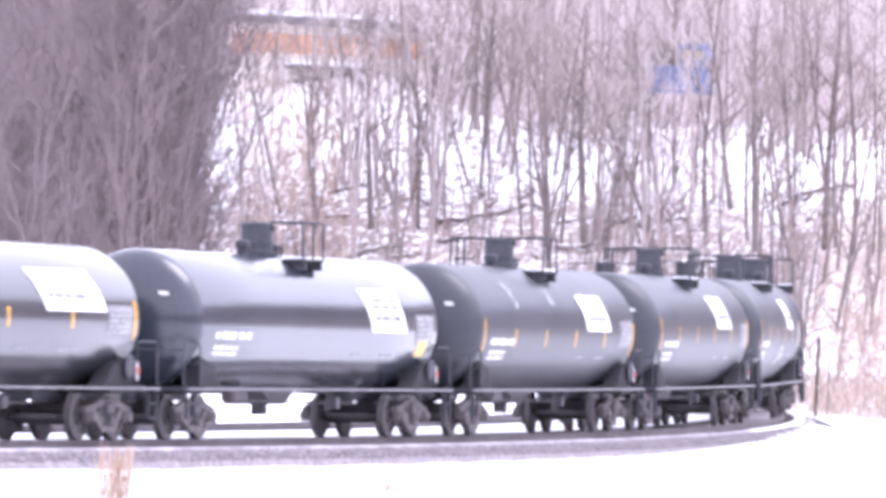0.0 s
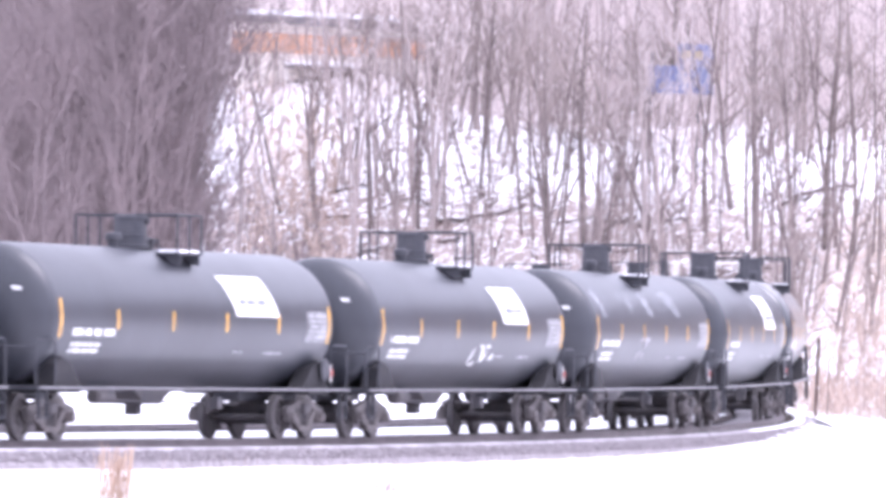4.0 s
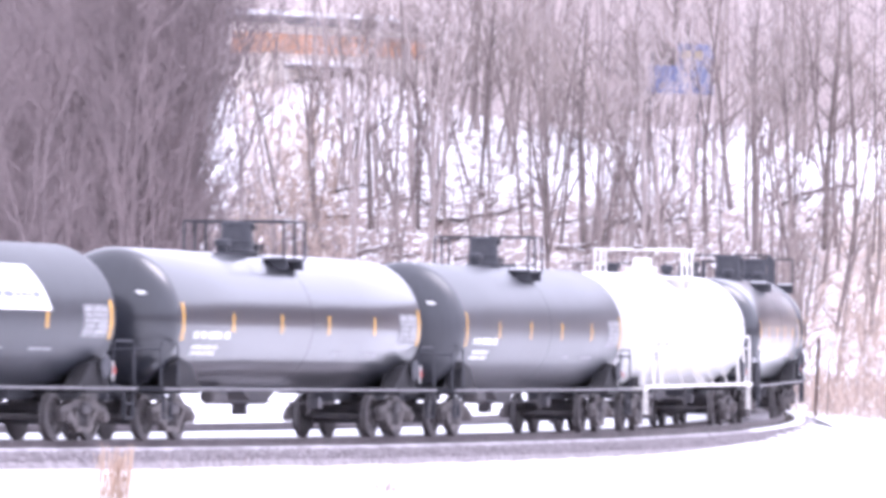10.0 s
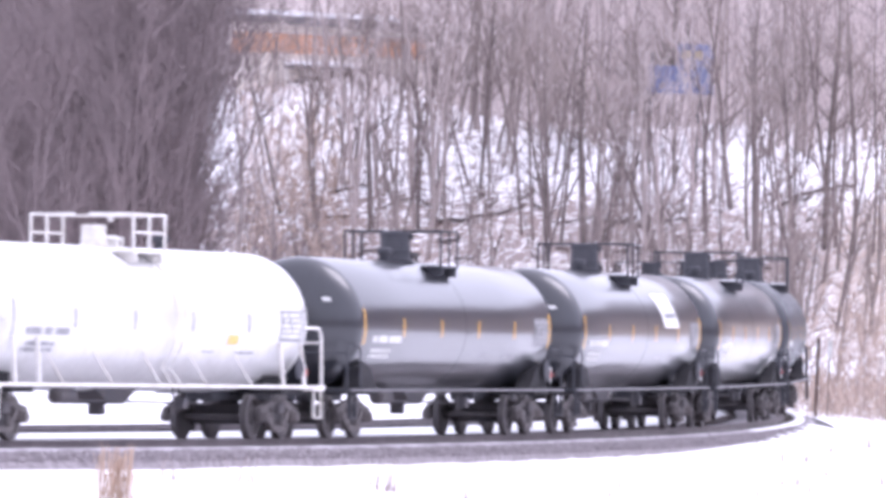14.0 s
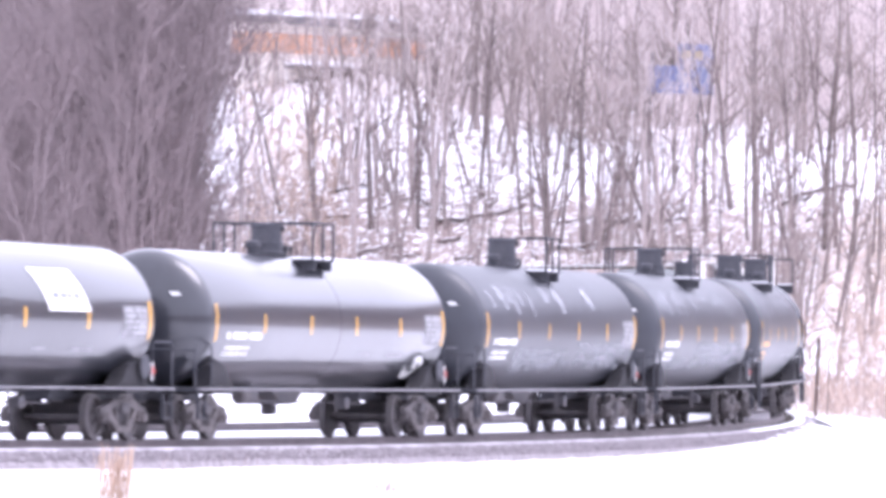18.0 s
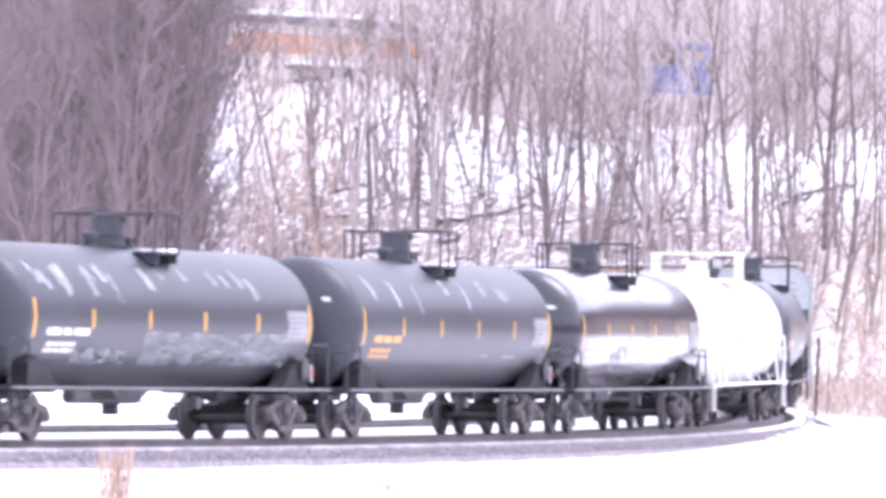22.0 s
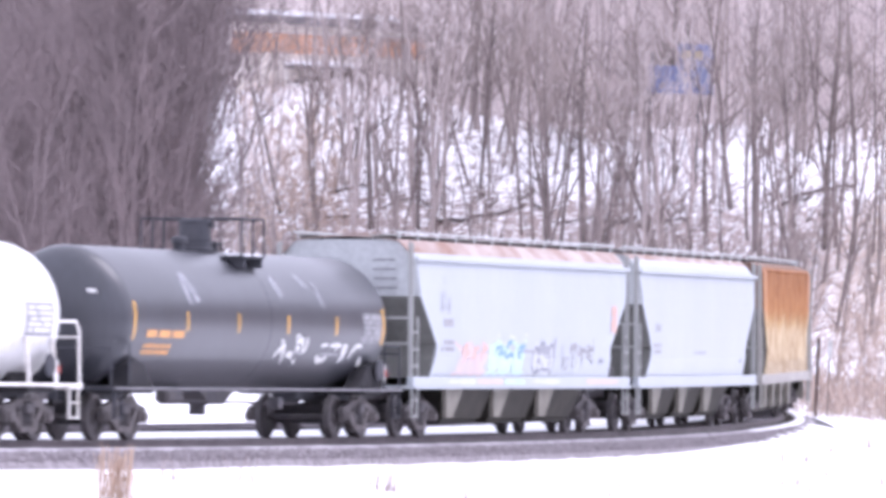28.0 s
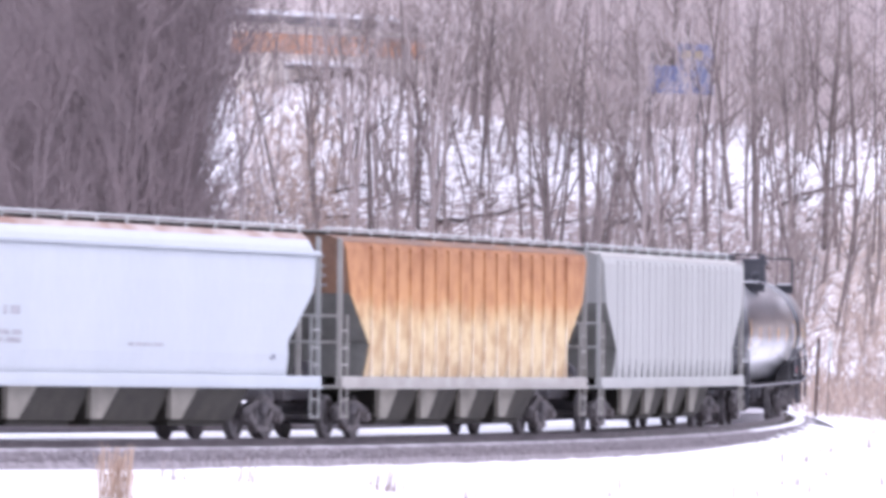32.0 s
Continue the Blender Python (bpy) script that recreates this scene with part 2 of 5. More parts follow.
def ground_mat():
    """Snow with leaf litter and dead grass showing through in patches on the slope."""
    m = bpy.data.materials.new("snowy_ground")
    m.use_nodes = True
    nt = m.node_tree
    b = nt.nodes["Principled BSDF"]
    c = nt.nodes.new("ShaderNodeTexCoord")
    sep = nt.nodes.new("ShaderNodeSeparateXYZ")
    nt.links.new(c.outputs["Object"], sep.inputs[0])
    up = nt.nodes.new("ShaderNodeFloatCurve")        # litter on the lower slope, snow above it, bare leaves under the woods on top
    hm = nt.nodes.new("ShaderNodeMapRange")
    hm.inputs["From Min"].default_value, hm.inputs["From Max"].default_value = 0.0, 20.0
    nt.links.new(sep.outputs["Z"], hm.inputs["Value"])
    cur = up.mapping.curves[0]
    cur.points[0].location, cur.points[1].location = (0.0, 0.30), (1.0, 0.85)
    for zz, vv in ((0.4, 0.32), (1.6, 0.50), (3.0, 0.56), (6.8, 0.56), (8.4, 0.44), (11.2, 0.44), (13.4, 0.60), (16.0, 0.80)):
        cur.points.new(zz / 20.0, vv)
    up.mapping.update()
    nt.links.new(hm.outputs[0], up.inputs["Value"])
    low = nt.nodes.new("ShaderNodeMath")
    low.operation = "SUBTRACT"
    low.inputs[1].default_value = 0.5
    nt.links.new(up.outputs[0], low.inputs[0])
    n1, n2 = noise_tex(nt, 2.4, 7), noise_tex(nt, 8.0, 5)
    ad = nt.nodes.new("ShaderNodeMath")
    ad.operation = "MULTIPLY_ADD"
    ad.inputs[1].default_value = 0.5
    nt.links.new(n2, ad.inputs[0])
    nt.links.new(n1, ad.inputs[2])
    ad2 = nt.nodes.new("ShaderNodeMath")
    nt.links.new(ad.outputs[0], ad2.inputs[0])
    nt.links.new(low.outputs[0], ad2.inputs[1])
    away = nt.nodes.new("ShaderNodeVectorMath")      # dead grass on the bank outside the bend, carried on unseen for reflections
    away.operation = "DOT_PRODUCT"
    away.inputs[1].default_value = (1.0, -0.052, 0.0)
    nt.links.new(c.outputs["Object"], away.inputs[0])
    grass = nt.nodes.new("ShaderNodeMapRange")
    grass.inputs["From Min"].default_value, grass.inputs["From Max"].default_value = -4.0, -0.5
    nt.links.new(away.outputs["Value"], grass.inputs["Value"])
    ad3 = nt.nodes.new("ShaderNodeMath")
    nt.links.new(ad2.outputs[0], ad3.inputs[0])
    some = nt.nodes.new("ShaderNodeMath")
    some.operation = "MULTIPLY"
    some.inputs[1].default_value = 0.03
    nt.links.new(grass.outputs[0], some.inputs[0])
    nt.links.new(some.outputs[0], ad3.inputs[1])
    back = nt.nodes.new("ShaderNodeMapRange")        # unseen ground behind the camera, browned to darken the tanks' reflections
    back.inputs["From Min"].default_value, back.inputs["From Max"].default_value = 70.0, 40.0
    nt.links.new(sep.outputs["Y"], back.inputs["Value"])
    beside = nt.nodes.new("ShaderNodeMapRange")      # and the unseen hillside further round the bend likewise
    beside.inputs["From Min"].default_value, beside.inputs["From Max"].default_value = 27.0, 40.0
    nt.links.new(sep.outputs["X"], beside.inputs["Value"])
    round_it = nt.nodes.new("ShaderNodeMath")
    round_it.operation = "MAXIMUM"
    nt.links.new(back.outputs[0], round_it.inputs[0])
    nt.links.new(beside.outputs[0], round_it.inputs[1])
    rise = nt.nodes.new("ShaderNodeMapRange")
    rise.inputs["From Min"].default_value, rise.inputs["From Max"].default_value = -0.2, 1.2
    rise.inputs["To Max"].default_value = 0.5
    nt.links.new(sep.outputs["Z"], rise.inputs["Value"])
    both = nt.nodes.new("ShaderNodeMath")
    both.operation = "MULTIPLY_ADD"
    nt.links.new(round_it.outputs[0], both.inputs[0])
    nt.links.new(rise.outputs[0], both.inputs[1])
    nt.links.new(ad3.outputs[0], both.inputs[2])
    fac = ramp(nt, both.outputs[0], [(0.715, (0, 0, 0)), (0.80, (1, 1, 1))])
    litter = ramp(nt, noise_tex(nt, 6, 4), [(0.3, (0.17, 0.13, 0.12)), (0.7, (0.31, 0.24, 0.215))])
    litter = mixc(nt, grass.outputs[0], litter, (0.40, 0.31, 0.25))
    # haze over the hilltop put into its litter: paler with height
    pale = ramp(nt, hm.outputs[0], [(0.52, (0, 0, 0)), (0.66, (1, 1, 1))])
    litter = mixc(nt, pale, litter, (0.34, 0.285, 0.27))
    litter = mixc(nt, round_it.outputs[0], litter, (0.17, 0.13, 0.118))
    snow = ramp(nt, noise_tex(nt, 0.2, 4), [(0.3, (0.84, 0.84, 0.86)), (0.7, (0.89, 0.89, 0.90))])
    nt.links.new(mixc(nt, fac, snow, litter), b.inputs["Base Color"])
    b.inputs["Roughness"].default_value = 0.7
    bn = nt.nodes.new("ShaderNodeBump")
    bn.inputs["Strength"].default_value, bn.inputs["Distance"].default_value = 0.5, 0.15
    nt.links.new(noise_tex(nt, 1.5, 5), bn.inputs["Height"])
    nt.links.new(bn.outputs[0], b.inputs["Normal"])
    return m


M_GROUND = ground_mat()


# ---- mesh helpers ----
def link_mesh(name, bm, material, smooth=False):
    me = bpy.data.meshes.new(name)
    bm.to_mesh(me)
    bm.free()
    if smooth:
        me.polygons.foreach_set("use_smooth", [True] * len(me.polygons))
    me.materials.append(material)
    return me


def part(name, bm, material, parent, label="", smooth=False):
    ob = new(name, bm if isinstance(bm, bpy.types.Mesh) else link_mesh(name, bm, material, smooth))
    ob.parent = parent
    if label:
        ob["label"] = label
    return ob


def box(bm, x0, x1, y0, y1, z0, z1, bevel=0.0):
    r = bmesh.ops.create_cube(bm, size=1, matrix=Matrix.LocRotScale(((x0 + x1) / 2, (y0 + y1) / 2, (z0 + z1) / 2), None, (abs(x1 - x0), abs(y1 - y0), abs(z1 - z0))))
    if bevel:
        es = list({e for v in r["verts"] for e in v.link_edges})
        bmesh.ops.bevel(bm, geom=es, offset=bevel, segments=1, affect="EDGES")
    return bm


def tube(bm, pts, r, sides=6, caps=True):
    """A pipe along a line of points."""
    pts = [Vector(p) for p in pts]
    rings = []
    for i, p in enumerate(pts):
        d = (pts[min(i + 1, len(pts) - 1)] - pts[max(i - 1, 0)]).normalized()
        a = d.orthogonal().normalized()
        b = d.cross(a)
        rings.append([bm.verts.new(p + r * (math.cos(2 * math.pi * k / sides) * a + math.sin(2 * math.pi * k / sides) * b)) for k in range(sides)])
    for q, w in zip(rings, rings[1:]):
        # match the rings' starts
        off = min(range(sides), key=lambda o: (q[0].co - w[o].co).length)
        for k in range(sides):
            bm.faces.new((q[k], q[(k + 1) % sides], w[(k + 1 + off) % sides], w[(k + off) % sides]))
    if caps:
        bm.faces.new(rings[0][::-1])
        bm.faces.new(rings[-1])
    return bm


def disc_stack(bm, axis, centre, prof, sides=24):
    """A turned shape: prof is (position along the axis, radius) from end to end."""
    ex = {"x": Vector((1, 0, 0)), "y": Vector((0, 1, 0)), "z": Vector((0, 0, 1))}[axis]
    a = ex.orthogonal().normalized()
    b = ex.cross(a)
    rings = []
    for p, r in prof:
        if r < 1e-5:
            rings.append([bm.verts.new(Vector(centre) + ex * p)])
        else:
            rings.append([bm.verts.new(Vector(centre) + ex * p + r * (math.cos(2 * math.pi * k / sides) * a + math.sin(2 * math.pi * k / sides) * b)) for k in range(sides)])
    for q, w in zip(rings, rings[1:]):
        for k in range(sides):
            j = (k + 1) % sides
            if len(q) == 1 and len(w) > 1:
                bm.faces.new((q[0], w[j], w[k]))
            elif len(w) == 1 and len(q) > 1:
                bm.faces.new((q[k], q[j], w[0]))
            elif len(q) > 1:
                bm.faces.new((q[k], q[j], w[j], w[k]))
    for ring, flip in ((rings[0], True), (rings[-1], False)):
        if len(ring) > 1:
            bm.faces.new(ring[::-1] if flip else ring)
    bmesh.ops.recalc_face_normals(bm, faces=bm.faces)
    return bm


def prism(bm, poly, y0, y1):
    """A polygon in the x-z plane, given thickness along y."""
    a = [bm.verts.new((x, y0, z)) for x, z in poly]
    b = [bm.verts.new((x, y1, z)) for x, z in poly]
    bm.faces.new(a)
    bm.faces.new(b[::-1])
    for k in range(len(poly)):
        j = (k + 1) % len(poly)
        bm.faces.new((a[k], b[k], b[j], a[j]))
    bmesh.ops.recalc_face_normals(bm, faces=bm.faces)
    return bm


B = bmesh.new


# ---- plan of the line: a circle, with the outer rail raised ----
CX, CY, RC = -257.0916, 258.8116, 266.6029
CANT = 0.03887
GAUGE = 0.7535            # centre of the rail head from the track's centre line


def fall(arc):
    """The line falls gently away beyond the bend."""
    if arc >= -10:
        return 0.0
    d = -arc - 10
    return -0.00012 * d * d if d < 60 else -0.432 - 0.0144 * (d - 60)


def on_line(arc, off=0.0, z=0.0, cant=CANT):
    a = arc / RC
    n = Vector((math.cos(a), -math.sin(a), 0))
    o, h = off - cant * z, z + cant * off
    return Vector((CX, CY, 0)) + n * (RC + o) + Vector((0, 0, h + fall(arc)))


def travelled(t):
    t -= 16.0
    return 11.37357 * t + 0.0069577 * t * t - 0.00017983 * t ** 3


def smoothstep(a, b, x):
    t = min(1.0, max(0.0, (x - a) / (b - a)))
    return t * t * (3 - 2 * t)


def ground_z(x, y):
    dx, dy = x - CX, y - CY
    r = math.hypot(dx, dy) - RC
    arc = -RC * math.atan2(dy, dx)
    if arc > 0.75 * math.pi * RC:
        arc -= 2 * math.pi * RC
    base = fall(arc) if arc < 0 else 0.0
    n = noise.noise(Vector((x * 0.12, y * 0.05, 0))) * 0.10 + noise.noise(Vector((x * 0.6, y * 0.25, 3))) * 0.035
    if r > 0:
        z = base - 0.17 - 0.36 * smoothstep(1.3, 2.3, r) - 0.10 * smoothstep(2.5, 9, r)
        z += 0.065 * smoothstep(75, 15, arc) * smoothstep(1.36, 1.62, r) * smoothstep(14, 4, r)
        z += 0.17 * smoothstep(8, 18, arc) * smoothstep(60, 30, arc) * smoothstep(1.7, 2.0, r) * smoothstep(4.0, 2.6, r)      # snow over the shoulder
        soft = smoothstep(2.4, 6, r)
    else:
        z = base - 0.55 + 0.40 * smoothstep(-1.2, -2.2, r) - 0.02 * (-r) * smoothstep(-9, -40, r) * 0.2
        soft = smoothstep(-8, -14, r)
        if -1.9 < r:
            z = base - 0.55
    z += n * soft
    # the wooded hill outside the bend, on its far side
    side = smoothstep(20, -35, arc)
    d = r - 9.0
    if d > 0 and side > 0:
        h = 0.47 * d if d < 24 else 11.28 + 1.6 * (1 - math.exp(-(d - 24) / 3.4)) + 0.03 * (d - 24)      # slope, brow, level top
        h *= smoothstep(0, 7, d) * 0.5 + 0.5
        h += (noise.noise(Vector((x * 0.05, y * 0.03, 7))) * 1.2 + noise.noise(Vector((x * 0.22, y * 0.12, 9))) * 0.5) * smoothstep(2, 20, d)
        h += 3.4 * smoothstep(388, 424, y) * math.exp(-((x + 8.0) / 8.0) ** 4)      # bank below the house
        h += 0.30 * max(0.0, r - 55.0) * smoothstep(55, 75, r) if r < 190 else 40.5      # the next hill, woods all over
        z += h * side
    # unseen rises behind and beside the camera, added for the tanks' reflections
    if r > 125 and side < 1:
        z += min(38.0, 0.40 * (r - 125)) * (1 - side)
    return z


# ---- ground: one sheet to the horizon ----
def spaced(lo, hi, near_lo, near_hi, step, grow):
    mid = list(np.arange(near_lo, near_hi + 1e-6, step))
    up, s, v = [], step, near_hi
    while v < hi:
        s *= grow
        v += s
        up.append(min(v, hi))
    dn, s, v = [], step, near_lo
    while v > lo:
        s *= grow
        v -= s
        dn.append(max(v, lo))
    return dn[::-1] + mid + up


def sheet(name, xs, ys, f, material):
    verts = [(x, y, f(x, y)) for y in ys for x in xs]
    w = len(xs)
    faces = [(j * w + i, j * w + i + 1, (j + 1) * w + i + 1, (j + 1) * w + i) for j in range(len(ys) - 1) for i in range(w - 1)]
    me = bpy.data.meshes.new(name)
    me.from_pydata(verts, [], faces)
    me.polygons.foreach_set("use_smooth", [True] * len(me.polygons))
    me.materials.append(material)
    return new(name, me)


ground = sheet("ground", spaced(-2500, 2500, -26, 28, 0.45, 1.28), spaced(-600, 3500, 132, 480, 1.1, 1.3), ground_z, M_GROUND)
tagged(ground, "snow-covered ground with brown leaf litter showing through", "ground", kind="structure")


# ---- the two tracks ----
def ring_strip(name, profile, material, a0, a1, step=1.5, off=0.0, cant=CANT, smooth=False):
    """A strip along the line with the cross-section profile (offset, height)."""
    n = int((a1 - a0) / step)
    m = len(profile)
    verts, faces = [], []
    for i in range(n + 1):
        arc = a0 + (a1 - a0) * i / n
        verts += [on_line(arc, o + off, z, cant) for o, z in profile]
        if i:
            p, q = (i - 1) * m, i * m
            faces += [(p + k, p + (k + 1) % m, q + (k + 1) % m, q + k) for k in range(m)]
    faces += [tuple(range(m))[::-1], tuple(range(n * m, n * m + m))]
    me = bpy.data.meshes.new(name)
    me.from_pydata([tuple(v) for v in verts], [], faces)
    if smooth:
        me.polygons.foreach_set("use_smooth", [True] * len(me.polygons))
    me.materials.append(material)
    ob = new(name, me)
    return ob


def rail_profile(c):
    return [(c - 0.07, -0.172), (c + 0.07, -0.172), (c + 0.07, -0.158), (c + 0.012, -0.14), (c + 0.012, -0.045), (c + 0.036, -0.036), (c + 0.036, -0.004),
            (c + 0.026, 0.0), (c - 0.026, 0.0), (c - 0.036, -0.004), (c - 0.036, -0.036), (c - 0.012, -0.045), (c - 0.012, -0.14), (c - 0.07, -0.158)]


ballast = ring_strip("ballast", [(-1.7, -0.62), (2.1, -0.62), (1.98, -0.40), (1.72, -0.30), (1.45, -0.21), (0.9, -0.20), (-1.25, -0.20), (-1.45, -0.27)], M_BALLAST, -110, 190, 1.0)
tagged(ballast, "grey crushed stone ballast under the railway track", "ballast", kind="structure")
M_TOE = mat("dark_ballast_edge_stone", (0.038, 0.034, 0.035), (0.065, 0.058, 0.058), rough=0.9, scale=5, fine=16, bump=0.8, bump_dist=0.05)
ballast_toe = ring_strip("ballast_toe", [(1.55, -0.72), (2.34, -0.72), (2.30, -0.47), (2.1, -0.385), (1.8, -0.31), (1.6, -0.33)], M_TOE, -18, 26, 1.0)
tagged(ballast_toe, "dark bare stone edge of the ballast on the bend", "ballast", kind="structure")
snow_strip = ring_strip("snow_on_tie_ends", [(1.05, -0.20), (1.40, -0.215), (1.35, -0.165), (1.24, -0.14), (1.12, -0.15)], M_DIRTYSNOW, 38, 190, 0.8)
tagged(snow_strip, "narrow strip of grimy snow lying along the tie ends", "snow", kind="structure")
far_strip = ring_strip("snow_on_tie_ends_far", [(1.05, -0.20), (1.40, -0.215), (1.35, -0.165), (1.24, -0.14), (1.12, -0.15)], M_SNOW, -110, 38, 0.8)
tagged(far_strip, "narrow strip of clean snow lying along the tie ends", "snow", kind="structure")
snow_mid = ring_strip("snow_between_rails", [(-0.66, -0.205), (0.66, -0.205), (0.60, -0.15), (0.2, -0.12), (-0.3, -0.115), (-0.62, -0.14)], M_DIRTYSNOW, -110, 190, 0.8)
tagged(snow_mid, "snow lying between the rails", "snow", kind="structure")
snow_in = ring_strip("snow_between_tracks", [(-3.55, -0.30), (-0.86, -0.205), (-0.90, -0.14), (-1.3, -0.06), (-2.2, 0.02), (-3.5, 0.085)], M_SNOW, -110, 190, 0.8)
tagged(snow_in, "snow filling the space between the two tracks", "snow", kind="structure")
for c, nm in ((GAUGE, "outer"), (-GAUGE, "inner")):
    tagged(ring_strip("rail", rail_profile(c), M_RAIL, -110, 190), "worn steel rail carrying the train" , "rail", group="rails", kind="structure")
for c in (-4.4 + GAUGE, -4.4 - GAUGE):
    tagged(ring_strip("rail", [(o, z + 0.035) for o, z in rail_profile(c)], M_RAIL, -110, 190, cant=0.0), "dark rail of the second track half buried in snow", "rail", group="rails", kind="structure")


# ---- rolling stock: x runs forward, y towards the outside of the bend, z up from the rail ----
WHEEL_R = 0.457


def wheelset_mesh():
    bm = B()
    disc_stack(bm, "y", (0, 0, 0), [(-0.95, 0.07), (0.95, 0.07)], 8)
    for s in (-1, 1):
        # flange inside, tread, rim, dished plate and hub
        disc_stack(bm, "y", (0, s * 0.76, 0), [(s * -0.075, 0.36), (s * -0.07, 0.482), (s * -0.04, 0.482), (s * -0.035, 0.460), (s * 0.065, 0.454), (s * 0.07, 0.36), (s * 0.02, 0.34), (s * 0.03, 0.17), (s * 0.09, 0.15), (s * 0.09, 0.0)], 24)
        for k in range(6):          # worn marks round the plate
            a = k * math.pi / 3 + 0.2
            disc_stack(bm, "y", (0.25 * math.cos(a), s * 0.79, 0.25 * math.sin(a)), [(s * 0.0, 0.03), (s * 0.02, 0.03)], 6)
    return link_mesh("wheelset", bm, M_WHEEL)


def side_frame_mesh():
    """Cast side frame: top member, two diagonal legs round the spring nest, journal ends."""
    bm = B()
    prism(bm, [(-1.12, 0.52), (-1.12, 0.64), (-0.80, 0.70), (-0.45, 0.80), (0.45, 0.80), (0.80, 0.70), (1.12, 0.64), (1.12, 0.52), (0.74, 0.56), (0.42, 0.66), (-0.42, 0.66), (-0.74, 0.56)], -0.07, 0.07)
    for s in (-1, 1):
        prism(bm, [(s * 0.78, 0.60), (s * 0.62, 0.66), (s * 0.24, 0.22), (s * 0.36, 0.18)], -0.06, 0.06)
        prism(bm, [(s * 0.24, 0.66), (s * 0.34, 0.66), (s * 0.34, 0.30), (s * 0.24, 0.30)], -0.05, 0.05)
        box(bm, s * 0.89 - 0.15, s * 0.89 + 0.15, -0.09, 0.11, 0.34, 0.60, 0.03)
        disc_stack(bm, "y", (s * 0.89, 0.1, 0.457), [(0, 0.12), (0.06, 0.12), (0.09, 0.07)], 10)
    prism(bm, [(-0.38, 0.16), (0.38, 0.16), (0.38, 0.27), (-0.38, 0.27)], -0.09, 0.09)
    return link_mesh("side_frame", bm, M_FRAME)


def spring_mesh():
    bm = B()
    for x in (-0.14, 0.02, 0.16):
        for k in range(5):
            disc_stack(bm, "z", (x, 0, 0.275 + 0.055 * k), [(0, 0.055), (0.012, 0.07), (0.028, 0.07), (0.04, 0.055)], 8)
    return link_mesh("spring", bm, M_GEAR)


def truck_bolster_mesh():
    bm = B()
    box(bm, -0.2, 0.2, -1.15, 1.15, 0.52, 0.74, 0.03)
    disc_stack(bm, "z", (0, 0, 0.74), [(0, 0.2), (0.06, 0.2)], 12)
    for s in (-1, 1):
        box(bm, s * 0.38, s * 0.46, -0.9, 0.9, 0.30, 0.42)
        for y in (-0.76, 0.76):
            box(bm, s * 0.40, s * 0.46, y - 0.06, y + 0.06, 0.28, 0.62)
    return link_mesh("bolster", bm, M_GEAR)


ME_WHEELSET, ME_SIDE, ME_SPRING, ME_BOLSTER = wheelset_mesh(), side_frame_mesh(), spring_mesh(), truck_bolster_mesh()


def add_trucks(car, pivot):
    for s in (1, -1):
        tr = part("truck", ME_BOLSTER, None, car)
        tr.matrix_basis = pose(s * pivot, 0, 0, 0, 0, -math.degrees(s * pivot / RC))
        for y in (1.0, -1.0):
            sf = part("side_frame", ME_SIDE, None, tr)
            sf.matrix_basis = pose(0, y, 0, 0, 0, 0 if y > 0 else 180)
            sp = part("spring", ME_SPRING, None, tr)
            sp["kind"] = "stuff"
            sp.matrix_basis = pose(0, y, 0)
        for x in (0.89, -0.89):
            ws = part("wheelset", ME_WHEELSET, None, tr)
            ws.matrix_basis = pose(x, 0, WHEEL_R)


def coupler_mesh(reach):
    bm = B()
    box(bm, reach - 0.95, reach - 0.28, -0.09, 0.09, 0.78, 0.96, 0.02)
    box(bm, reach - 0.30, reach - 0.02, -0.17, 0.15, 0.72, 1.02, 0.05)
    box(bm, reach - 0.12, reach + 0.04, 0.02, 0.17, 0.74, 1.0, 0.03)
    tube(bm, [(reach - 0.6, 0.25, 0.8), (reach - 0.35, 0.28, 0.55), (reach - 0.1, 0.26, 0.48), (reach + 0.02, 0.2, 0.55)], 0.025, 5)
    return bm


def curved_patch(x0, x1, z0, z1, rad, zc, slant=0.0, thick=0.006, y_sign=1):
    """A thin sheet lying on the side of a tank, between two heights."""
    bm = B()
    n = 8
    cols = []
    for i in range(n + 1):
        a = math.asin((z0 - zc) / rad) + (math.asin((z1 - zc) / rad) - math.asin((z0 - zc) / rad)) * i / n
        y, z = y_sign * (rad + thick) * math.cos(a), zc + (rad + thick) * math.sin(a)
        sh = slant * i / n
        cols.append((bm.verts.new((x0 + sh, y, z)), bm.verts.new((x1 + sh, y, z))))
    for p, q in zip(cols, cols[1:]):
        bm.faces.new((p[0], p[1], q[1], q[0]))
    bmesh.ops.recalc_face_normals(bm, faces=bm.faces)
    bmesh.ops.solidify(bm, geom=bm.faces[:], thickness=0.004)
    return bm


